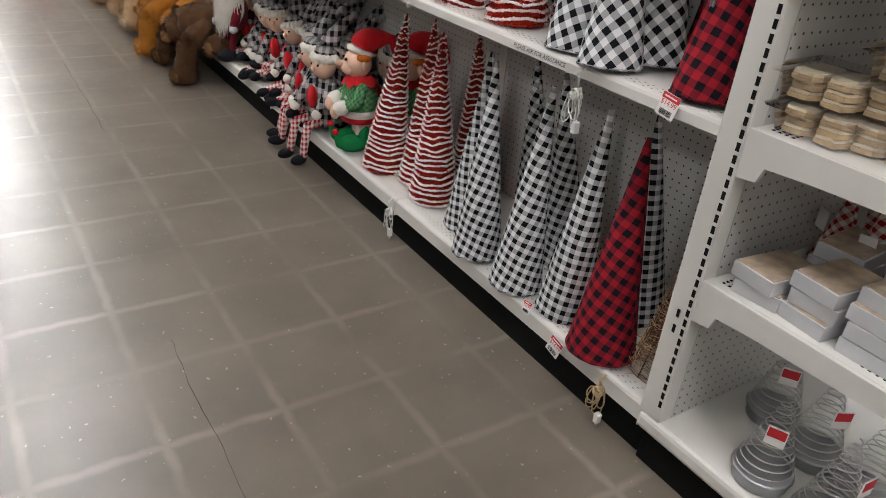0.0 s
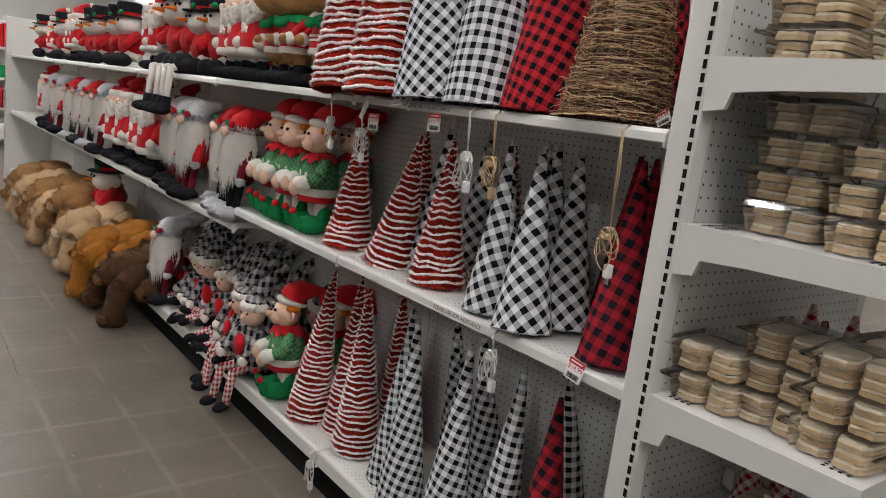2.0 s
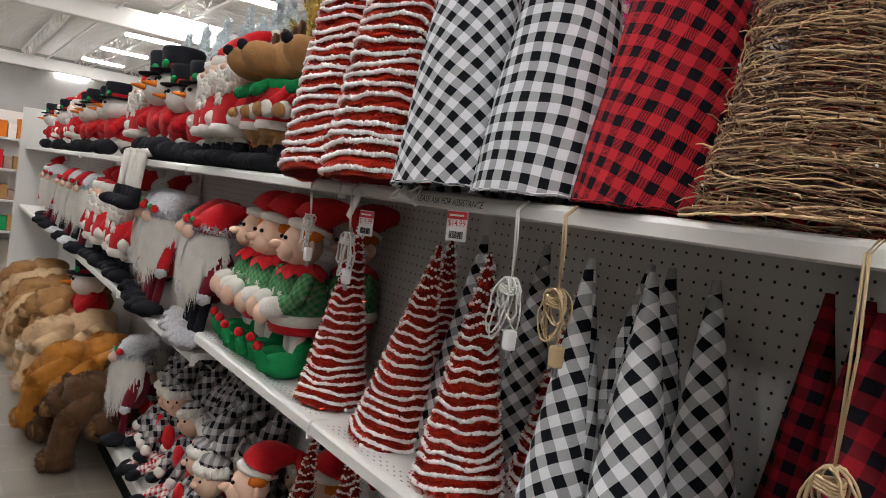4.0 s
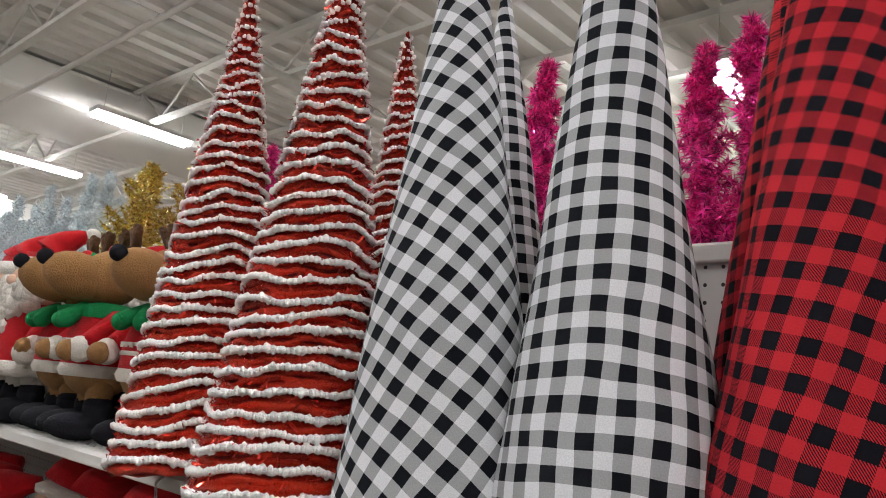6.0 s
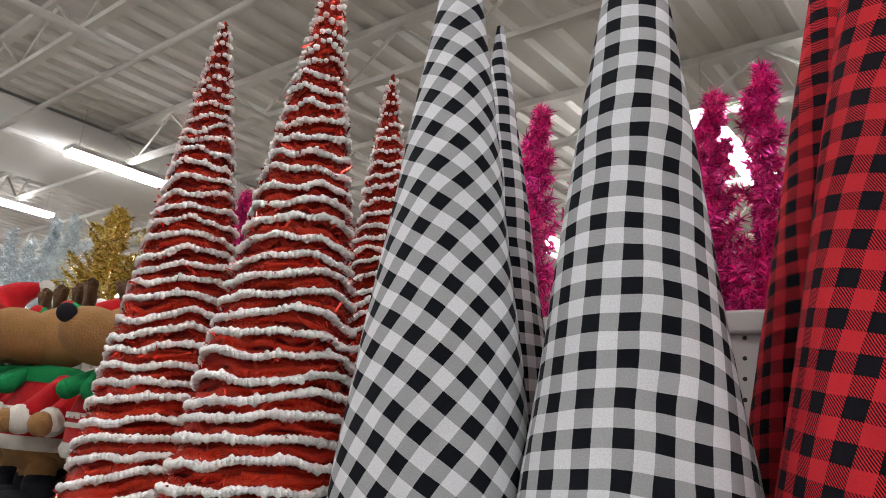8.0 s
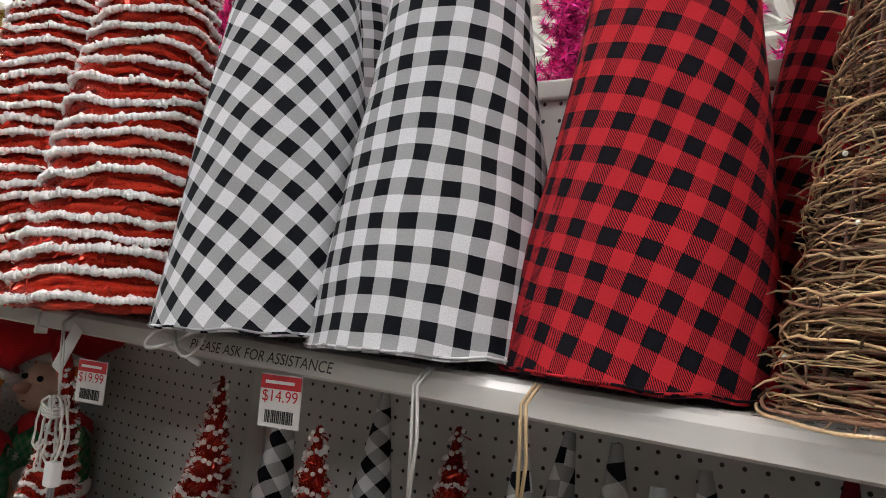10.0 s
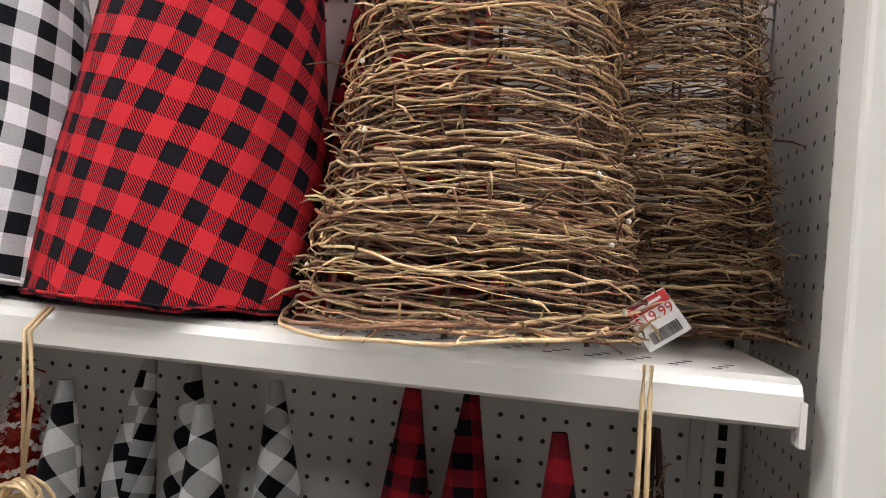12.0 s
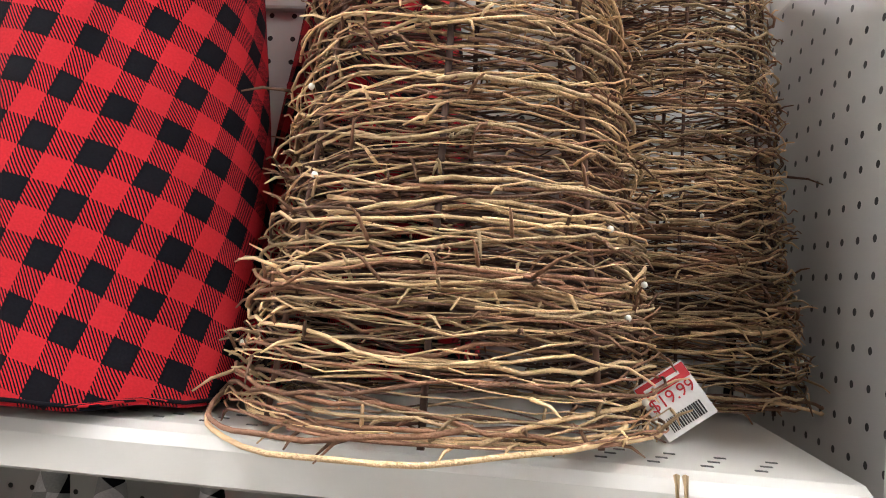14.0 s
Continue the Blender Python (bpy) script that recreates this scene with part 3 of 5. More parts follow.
def twig_cone(r, h, seed, strands=150):
    """Open cone of wound grapevine with wire uprights and tiny bulbs."""
    rnd = random.Random(seed)
    b = Build()

    def rad(z):
        return r * (1 - 0.93 * z / h)

    for k in range(8):
        a = k * math.pi / 4
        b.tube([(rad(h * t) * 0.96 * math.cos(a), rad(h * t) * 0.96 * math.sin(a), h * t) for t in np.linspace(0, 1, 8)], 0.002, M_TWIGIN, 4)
    frame_, b = b, Build()
    for k in range(strands):
        z0 = h * (1 - math.sqrt(1 - 0.985 * (k + rnd.random()) / strands))
        z0 = round(z0 / 0.034) * 0.034 + rnd.gauss(0, 0.007)
        z0 = max(0.006, z0)
        if 0.02 < z0 < 0.05 and rnd.random() < 0.6:
            z0 += 0.04
        a0, span = rnd.uniform(0, 6.28), rnd.uniform(2.0, 6.6)
        n = int(span * 7)
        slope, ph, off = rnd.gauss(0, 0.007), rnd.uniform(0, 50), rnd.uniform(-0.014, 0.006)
        pts = []
        for i in range(n + 1):
            a = a0 + span * i / n
            if k < 7:
                off, z0 = 0.0015 * k, 0.004 + 0.003 * k
            z = max(0.004, z0 + slope * (a - a0) + 0.011 * noise.noise(Vector((a * 1.4, ph, 0))) + 0.004 * noise.noise(Vector((a * 6, ph, 3))))
            rr = rad(z) + off + 0.008 * noise.noise(Vector((a * 1.8, ph, 9)))
            pts.append((rr * math.cos(a), rr * math.sin(a), z))
        w = rnd.choice((0.0006, 0.0008, 0.001, 0.0014))
        # Strands sunk below the surface take the darker brown as painted inner shade.
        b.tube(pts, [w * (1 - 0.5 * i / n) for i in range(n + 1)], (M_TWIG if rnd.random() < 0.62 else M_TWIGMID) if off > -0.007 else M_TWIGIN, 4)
        for q in range(2):
            i = rnd.randrange(1, n)
            p = Vector(pts[i])
            o = Vector((p.x, p.y, 0)).normalized()
            d = o * rnd.uniform(0.0, 0.014) + Vector((rnd.uniform(-1, 1), rnd.uniform(-1, 1), rnd.uniform(-1, 1))) * 0.014
            b.tube([p, p + d * 0.6 + Vector((0, 0, 0.002)), p + d], [0.0013, 0.001, 0.0005], M_TWIG if q else M_TWIGMID, 3)
    for k in range(46):
        z, a, c = h * (1 - math.sqrt(rnd.random())), rnd.uniform(0, 6.28), rnd.uniform(0.003, 0.006)
        o = Vector((rad(z) * math.cos(a), rad(z) * math.sin(a), z + 0.004))
        b.tube([o + Vector((math.cos(a), math.sin(a), 0)) * 0.0016 * i + Vector((-math.sin(a) * math.sin(i), math.cos(a) * math.sin(i), math.cos(i))) * c * (1 - i / 11) for i in range(9)], 0.0006, M_TWIGMID, 3)
    if r > 0.11:
        for lo, hi, drop, m_ in ((3.0, 5.6, 0.016, M_TWIG), (3.3, 4.9, 0.01, M_TWIGMID)):
            us = np.linspace(0, 1, 22)
            b.tube([((r + 0.022 * math.sin(math.pi * u)) * math.cos(lo + (hi - lo) * u), (r + 0.022 * math.sin(math.pi * u)) * math.sin(lo + (hi - lo) * u), 0.012 - drop * math.sin(math.pi * u) + 0.004 * noise.noise(Vector((u * 6, lo, 0)))) for u in us], 0.0014, m_, 5)
    vine, b = b, Build()
    for k in range(34):
        z = h * (1 - math.sqrt(rnd.random()))
        a = rnd.uniform(0, 6.28)
        b.ball(((rad(z) + 0.003) * math.cos(a), (rad(z) + 0.003) * math.sin(a), z + 0.01), 0.002, M_BULB, seg=6, rings=4)
    return [("wire_frame", frame_), ("vine", vine), ("fairy_light_string", b)]


def lean(x, y, z, tx, ty, h, spin=0.0):
    """Stands a cone at (x, y, z) with its tip above (tx, ty)."""
    d = Vector((tx - x, ty - y, h)).normalized()
    q = Vector((0, 0, 1)).rotation_difference(d).to_matrix().to_4x4()
    return Matrix.Translation((x, y, z)) @ q @ pose(0, 0, 0, 0, 0, spin)


LBW = "tall cone tree in black and white check cloth on the shelf"
LRD = "tall cone tree in red and black check cloth on the shelf"
LST = "cone tree wound with red tinsel and white beads on the shelf"
LTW = "open grapevine twig cone tree with tiny bulbs on the shelf"
CG = "cone trees on the shelves"
Z1 = TOPZ + 0.003
big_str = plant("string_tree", string_cone(0.118, 0.82, 36, 0.006, 3), LST, "cone tree", CG, lean(-1.26, -0.0, Z1, -1.37, 0.03, 0.86))
copy_thing(big_str, lean(-1.05, 0.0, Z1, -1.10, 0.03, 0.86, 100))
copy_thing(big_str, lean(-1.15, 0.27, Z1, -1.215, 0.27, 0.8, 200)).scale = (0.9, 0.9, 0.97)
plant("check_tree", cloth_cone(G_BWD, 0.118, 0.84, 1), LBW, "cone tree", CG, lean(-0.83, 0.03, Z1, -0.88, 0.04, 0.84, 70))
big_bw = plant("check_tree", cloth_cone(G_BW, 0.122, 0.86, 2), LBW, "cone tree", CG, lean(-0.65, 0.075, Z1, -0.69, 0.1, 0.86, 95))
copy_thing(big_bw, lean(-0.93, 0.27, Z1, -0.985, 0.265, 0.8, 160)).scale = (0.92, 0.92, 0.95)
big_red = plant("check_tree", cloth_cone(G_RED, 0.12, 0.86, 5), LRD, "cone tree", CG, lean(-0.455, 0.105, Z1, -0.455, 0.13, 0.86, 80))
copy_thing(big_red, lean(-0.545, 0.285, Z1, -0.54, 0.285, 0.8, 200)).scale = (0.97, 0.97, 0.94)
copy_thing(big_red, lean(-0.325, 0.3, Z1, -0.32, 0.305, 0.8, 20)).scale = (0.95, 0.95, 0.94)
big_twig = plant("twig_tree", twig_cone(0.122, 0.86, 7, 640), LTW, "cone tree", CG, lean(-0.222, 0.085, Z1, -0.235, 0.12, 0.86))
copy_thing(big_twig, lean(-0.064, 0.262, Z1, -0.067, 0.27, 0.8, 130)).scale = (0.86, 0.86, 0.95)

Z2 = MIDZ + 0.003
sm_str = plant("string_tree", string_cone(0.082, 0.43, 21, 0.005, 11), LST, "cone tree", CG, lean(-1.34, 0.105, Z2, -1.33, 0.12, 0.43))
for x, y, tx in ((-1.07, 0.11, -0.985), (-0.81, 0.107, -0.82), (-0.74, 0.28, -0.74), (-1.2, 0.29, -1.2)):
    copy_thing(sm_str, lean(x, y, Z2, tx, y + 0.01, 0.43, x * 400))
sm_bwd = plant("check_tree", cloth_cone(G_BWSD, 0.077, 0.46, 21), LBW.replace("tall", "small"), "cone tree", CG, lean(-0.99, 0.2, Z2, -0.96, 0.21, 0.46, 30))
for x, y, tx, ty in ((-0.53, 0.08, -0.555, 0.1), (-0.375, 0.05, -0.425, 0.085), (-0.36, 0.18, -0.42, 0.22), (-0.5, 0.24, -0.515, 0.24), (-0.62, 0.26, -0.58, 0.27), (-0.88, 0.29, -0.86, 0.29)):
    copy_thing(sm_bwd, lean(x, y, Z2, tx, ty, 0.46, x * 700))
sm_red = plant("check_tree", cloth_cone(G_REDS, 0.075, 0.46, 23), LRD.replace("tall", "small"), "cone tree", CG, lean(-0.12, 0.08, Z2, -0.15, 0.13, 0.46, 40))
for x, y in ((-0.235, 0.29), (-0.3, 0.31)):
    copy_thing(sm_red, lean(x, y, Z2, x - 0.004, y + 0.005, 0.46, x * 900))
plant("twig_tree", twig_cone(0.06, 0.44, 39, 220), LTW.replace("tree", "tree, small"), "cone tree", CG, lean(-0.06, 0.26, Z2, -0.06, 0.27, 0.44))

Z3 = BASEZ + 0.003
lo_str = plant("string_tree", string_cone(0.084, 0.59, 29, 0.005, 31), LST, "cone tree", CG, lean(-1.495, 0.1, Z3, -1.46, 0.14, 0.57))
for x, y, tx, ty in ((-1.325, 0.17, -1.36, 0.2), (-1.18, 0.13, -1.185, 0.12), (-1.17, 0.29, -1.175, 0.26)):
    copy_thing(lo_str, lean(x, y, Z3, tx, ty, 0.6, x * 400))
lo_bw = plant("check_tree", cloth_cone(G_BWS, 0.08, 0.6, 33), LBW.replace("tall", "small"), "cone tree", CG, lean(-0.782, 0.05, Z3, -0.83, 0.075, 0.6, 60))
for x, y, tx, ty in ((-0.955, 0.13, -0.92, 0.125), (-0.578, 0.05, -0.58, 0.08), (-0.405, 0.09, -0.385, 0.1), (-0.76, 0.26, -0.82, 0.22), (-0.62, 0.27, -0.68, 0.21), (-0.3, 0.28, -0.32, 0.2)):
    copy_thing(lo_bw, lean(x, y, Z3, tx, ty, 0.6, x * 500))
lo_red = plant("check_tree", cloth_cone(G_REDS, 0.093, 0.58, 35), LRD.replace("tall", "small"), "cone tree", CG, lean(-0.218, 0.06, Z3, -0.24, 0.085, 0.58, 10))
copy_thing(lo_red, lean(-0.13, 0.29, Z3, -0.1, 0.3, 0.58, 90))
lo_twig = plant("twig_tree", twig_cone(0.065, 0.55, 37, 260), LTW.replace("tree", "tree, small"), "cone tree", CG, lean(-0.072, 0.11, Z3, -0.07, 0.2, 0.55))


# ---- tinsel trees on the far side's top shelf ----
def tinsel_tree(material, h, r, seed, n=17000, arms=0):
    rnd = random.Random(seed)
    b = Build()
    b.tube([(0, 0, 0), (0, 0, h * 0.98)], 0.008, material, 6)
    b.lathe([(0.0, 0.0), (r * 0.5, 0.0), (r * 0.45, 0.03), (0.012, 0.04)], material, 14)
    vs, fs = [], []
    br = [(t, rnd.uniform(0, 6.28), r * (1.05 - t) ** 0.6 * rnd.uniform(0.75, 1.15)) for t in np.linspace(0.05, 0.95, arms or 70)]
    for k in range(n):
        t, a, ln = rnd.choice(br)
        s = rnd.random()
        if rnd.random() < 0.3:
            s, t = 0.0, rnd.random()
        c = Vector((ln * s * math.cos(a), ln * s * math.sin(a), h * t + ln * s * 0.9))
        d = Vector((rnd.gauss(0, 1), rnd.gauss(0, 1), rnd.gauss(0, 1))).normalized() * rnd.uniform(0.012, 0.026)
        e = d.cross(Vector((rnd.gauss(0, 1), rnd.gauss(0, 1), rnd.gauss(0, 1)))).normalized() * 0.002
        i = len(vs)
        vs += [c - e, c + e, c + d]
        fs.append((i, i + 1, i + 2))
    b.add(vs, fs, material, smooth=False)
    return b


# the other face of the gondola, where the tinsel trees stand
back = empty("rear_gondola", pose(0, 0, 0), "white steel shelving on the gondola's far face", "shelving")
boxpart("rear_shelf", (-1.22 * NS, -0.004, BACK + 0.032, 0.86, 1.66, 1.69), M_WHITE, back)
boxpart("rear_base", (-1.22 * NS, -0.004, BACK + 0.032, 0.86, 0.0, 0.16), M_WHITE, back)
pk = tinsel_tree(M_PINK, 0.56, 0.066, 51).thing("tinsel_tree", "shiny magenta tinsel tree behind the shelf panel", "tinsel tree", "tinsel trees", at=pose(-1.115, 0.58, 1.692))
for x, y, s in ((-1.035, 0.64, 40), (-0.775, 0.57, 0), (-0.705, 0.6, 80), (-1.67, 0.58, 120), (-2.1, 0.6, 30), (-0.52, 0.56, 60), (-1.02, 0.72, 100), (-1.42, 0.66, 33), (-0.4, 0.6, 70)):
    copy_thing(pk, pose(x, y, 1.692, 0, 0, s)).scale = (1, 1, 0.9 + 0.12 * math.sin(s * 7))
tinsel_tree(M_RTIN, 0.5, 0.09, 52).thing("tinsel_tree", "shiny red tinsel tree behind the shelf panel", "tinsel tree", "tinsel trees", at=pose(-0.2, 0.6, 1.692))
gd = tinsel_tree(M_GOLD, 0.56, 0.12, 53).thing("tinsel_tree", "shiny gold tinsel tree behind the shelf panel", "tinsel tree", "tinsel trees", at=pose(-2.75, 0.57, 1.692))
for x, y in ((-2.9, 0.6), (-2.62, 0.68), (-2.8, 0.74)):
    copy_thing(gd, pose(x, y, 1.692, 0, 0, x * 300)).scale = (1.3, 1.3, 1.0)
ice = tinsel_tree(M_ICE, 0.58, 0.07, 54).thing("tinsel_tree", "pale iridescent white tinsel tree behind the shelf panel", "tinsel tree", "tinsel trees", at=pose(-3.1, 0.56, 1.692))
for k in range(15):
    copy_thing(ice, pose(-3.1 - 0.13 * (k + 1), 0.55 + 0.12 * (k % 3), 1.692, 0, 0, 50 * k))


# ---- plush dolls: each one plain mesh ----
def hat(b, c, r, mat_, dx=0.0, dy=0.1, h=0.16, brim=F_WHITE):
    c = Vector(c)
    b.lathe([(r * 1.08, -0.012), (r * 1.18, 0.0), (r * 1.16, 0.022), (r * 1.0, 0.03)], brim, 14, c)
    pts = [c + Vector((dx * t * t, dy * t * t, h * (t - 0.35 * t * t))) + Vector((0, 0, 0.01)) for t in np.linspace(0, 1, 7)]
    b.tube(pts, [r * (1.05 - 0.85 * t) for t in np.linspace(0, 1, 7)], mat_, 12)
    b.ball(pts[-1], r * 0.33, brim, seg=8, rings=6)


def elf_doll(gowns):
    b = Build()
    for s in (-1, 1):
        b.limb((s * 0.034, 0, 0.05), (s * 0.034, 0.0, 0.14), 0.02, 0.022, F_WHITE)
        b.ball((s * 0.042, -0.03, 0.034), (0.034, 0.066, 0.036), F_GREEN)
        b.limb((s * 0.042, 0.01, 0.05), (s * 0.04, 0.012, 0.08), 0.028, 0.026, F_GREEN)
        b.limb((s * 0.048, -0.085, 0.036), (s * 0.05, -0.104, 0.072), 0.02, 0.011, F_GREEN)
        b.ball((s * 0.05, -0.106, 0.086), 0.014, F_RED, seg=8, rings=6)
        b.limb((s * 0.062, -0.005, 0.265), (s * 0.085, -0.03, 0.215), 0.022, 0.024, gowns)
        b.limb((s * 0.085, -0.03, 0.215), (s * 0.062, -0.085, 0.19), 0.024, 0.023, gowns)
        b.limb((s * 0.066, -0.078, 0.192), (s * 0.06, -0.092, 0.188), 0.029, 0.029, F_WHITE)
        b.ball((s * 0.052, -0.108, 0.172), (0.021, 0.022, 0.03), F_SKIN, seg=10, rings=7)
    b.lathe([(0.0, 0.115), (0.07, 0.118), (0.076, 0.13), (0.073, 0.142)], F_RED, 18)
    b.lathe([(0.072, 0.14), (0.081, 0.15), (0.082, 0.165), (0.074, 0.172)], F_WHITE, 18)
    b.lathe([(0.074, 0.168), (0.076, 0.2), (0.066, 0.25), (0.045, 0.285), (0.0, 0.3)], gowns, 18)
    for k in range(7):
        a = k * 0.52 - 1.56
        for q in range(3):
            u = q * math.pi / 3
            e = Vector((math.cos(a) * math.cos(u), math.sin(a) * math.cos(u), math.sin(u))) * 0.009
            c = Vector((0.074 * math.sin(a), -0.074 * math.cos(a), 0.222))
            b.tube([c - e, c + e], 0.0016, F_WHITE, 4)
    for k in range(9):
        a = 2 * math.pi * k / 9
        o = Vector((math.sin(a), -math.cos(a), 0))
        t = Vector((math.cos(a), math.sin(a), 0)) * 0.026
        b.add([Vector((0, 0, 0.305)) + o * 0.034 - t * 0.6, Vector((0, 0, 0.305)) + o * 0.034 + t * 0.6, Vector((0, 0, 0.284)) + o * 0.062 + t, Vector((0, 0, 0.262)) + o * 0.076, Vector((0, 0, 0.284)) + o * 0.062 - t], [(0, 1, 2, 3, 4)], F_RED)
    b.ball((0, -0.012, 0.352), (0.058, 0.056, 0.06), F_SKIN, lump=0.06)
    b.ball((0, -0.05, 0.335), (0.044, 0.028, 0.03), F_SKIN)
    b.ball((0, -0.08, 0.35), (0.012, 0.022, 0.012), F_SKIN, seg=8, rings=6)
    b.tube([(0.028 * math.sin(u), -0.03 - 0.046 * math.cos(u), 0.326 + 0.008 * u * u) for u in np.linspace(-0.9, 0.9, 7)], 0.0016, F_MAROON, 4)
    for s in (-1, 1):
        b.ball((s * 0.022, -0.064, 0.37), 0.006, F_BLACK, seg=6, rings=5)
        b.ball((s * 0.063, -0.002, 0.352), (0.022, 0.01, 0.02), F_SKIN, pose(0, 0, 0, 0, s * 25, 0).to_3x3(), seg=8, rings=6)
        b.ball((s * 0.046, 0.002, 0.385), (0.022, 0.03, 0.02), F_ORANGE, seg=8, rings=6, lump=0.3)
    rim = pose(0, 0, 0, -14).to_3x3()
    b.ball((0, 0.004, 0.4), (0.063, 0.064, 0.02), F_WHITE, rim, seg=16, lump=0.12)
    pts = [Vector((0.045 * t * t, 0.01 + 0.1 * t * t, 0.405 + 0.1 * t - 0.05 * t * t)) for t in np.linspace(0, 1, 8)]
    b.tube(pts, [0.058 * (1.0 - 0.72 * t * t) for t in np.linspace(0, 1, 8)], F_RED, 14)
    b.limb(pts[-1], pts[-1] + Vector((0.02, 0.02, -0.08)), 0.018, 0.012, F_RED)
    b.ball(pts[-1] + Vector((0.022, 0.02, -0.1)), 0.019, F_WHITE, seg=10, rings=7, lump=0.3)
    return b


def santa_doll():
    b = Build()
    for s in (-1, 1):
        b.limb((s * 0.045, 0, 0.05), (s * 0.045, 0, 0.13), 0.026, 0.03, F_WHITE)
        b.ball((s * 0.05, -0.035, 0.034), (0.036, 0.075, 0.035), F_BLACK)
        b.limb((s * 0.048, 0, 0.04), (s * 0.048, 0, 0.085), 0.032, 0.034, F_BLACK)
        b.limb((s * 0.09, 0, 0.29), (s * 0.105, -0.05, 0.2), 0.03, 0.03, F_RED)
        b.ball((s * 0.105, -0.06, 0.19), 0.034, F_WHITE, seg=10, rings=7)
    b.lathe([(0, 0.12), (0.1, 0.125), (0.11, 0.145), (0.1, 0.165)], F_WHITE, 16)
    b.lathe([(0.1, 0.16), (0.098, 0.22), (0.08, 0.3), (0.04, 0.33), (0, 0.33)], F_RED, 16)
    b.ball((0, -0.01, 0.385), 0.075, F_SKIN)
    tuft = random.Random(4)
    for k in range(70):
        a, t = tuft.uniform(-1.7, 1.7), tuft.random()
        c = Vector((0.08 * math.sin(a) * (1 - 0.45 * t), -0.03 - 0.055 * math.cos(a), 0.395 - 0.02 * math.cos(a) - 0.14 * t * (1 - 0.3 * abs(a))))
        b.ball(c, (0.017, 0.016, 0.024), F_WHITE, pose(0, 0, 0, tuft.uniform(-30, 30), tuft.uniform(-40, 40), 0).to_3x3(), seg=6, rings=4, lump=0.5)
    b.ball((0, -0.055, 0.33), (0.062, 0.04, 0.08), F_WHITE, lump=0.3)
    b.ball((0, -0.085, 0.385), 0.016, F_SKIN, seg=8, rings=6)
    hat(b, (0, 0, 0.425), 0.07, F_RED, 0.06, 0.08, 0.17)
    return b


def deer_doll():
    b = Build()
    for s in (-1, 1):
        b.limb((s * 0.045, 0, 0.05), (s * 0.045, 0, 0.14), 0.026, 0.034, F_TAN)
        b.ball((s * 0.05, -0.035, 0.034), (0.034, 0.075, 0.034), F_BLACK)
        b.limb((s * 0.048, 0, 0.04), (s * 0.048, 0, 0.085), 0.031, 0.033, F_BLACK)
        b.limb((s * 0.085, 0, 0.29), (s * 0.1, -0.06, 0.22), 0.026, 0.028, F_RED)
        b.ball((s * 0.1, -0.07, 0.215), 0.032, F_WHITE, seg=10, rings=7)
        b.ball((s * 0.095, -0.095, 0.21), 0.026, F_TAN, seg=8, rings=6)
    b.ball((0, 0, 0.16), (0.085, 0.08, 0.06), F_TAN)
    b.lathe([(0.088, 0.15), (0.095, 0.165), (0.088, 0.185)], F_WHITE, 16)
    b.lathe([(0.09, 0.18), (0.088, 0.24), (0.07, 0.3), (0.04, 0.325), (0, 0.33)], F_RED, 16)
    b.lathe([(0.092, 0.21), (0.0935, 0.215), (0.09, 0.22)], F_WHITE, 16)
    b.lathe([(0.075, 0.295), (0.07, 0.325), (0.04, 0.335)], F_GREEN, 10)
    b.ball((0, -0.01, 0.4), (0.068, 0.075, 0.072), F_TAN)
    b.ball((0, -0.085, 0.395), (0.058, 0.085, 0.058), F_TAN, pose(0, 0, 0, -14).to_3x3())
    b.ball((0, -0.165, 0.43), 0.02, F_BLACK, seg=10, rings=7)
    for k in range(-4, 5):
        b.box(k * 0.011 - 0.0035, k * 0.011 + 0.0035, -0.0935 + abs(k) * 0.0032, -0.088 + abs(k) * 0.0032, 0.228 + 0.004 * (k % 2), 0.24, F_WHITE)
    for s in (-1, 1):
        b.limb((0, -0.06, 0.318), (s * 0.035, -0.1, 0.285), 0.016, 0.022, F_GREEN)
    for s in (-1, 1):
        b.ball((s * 0.03, -0.05, 0.435), 0.007, F_BLACK, seg=6, rings=5)
        b.ball((s * 0.07, 0.03, 0.42), (0.028, 0.012, 0.018), F_TAN, seg=8, rings=6)
        b.limb((s * 0.035, 0.02, 0.43), (s * 0.055, 0.02, 0.5), 0.013, 0.014, F_BROWN, 8)
        for k in range(3):
            b.limb((s * 0.055, 0.02, 0.48), (s * (0.03 + 0.028 * k), 0.015, 0.535 - 0.008 * abs(k - 1)), 0.012, 0.01, F_BROWN, 8)
    b.ball((0, 0.01, 0.455), (0.05, 0.04, 0.03), F_GREEN, seg=10, rings=6, lump=0.4)
    b.ball((0, -0.01, 0.47), 0.02, F_RED, seg=8, rings=6)
    return b


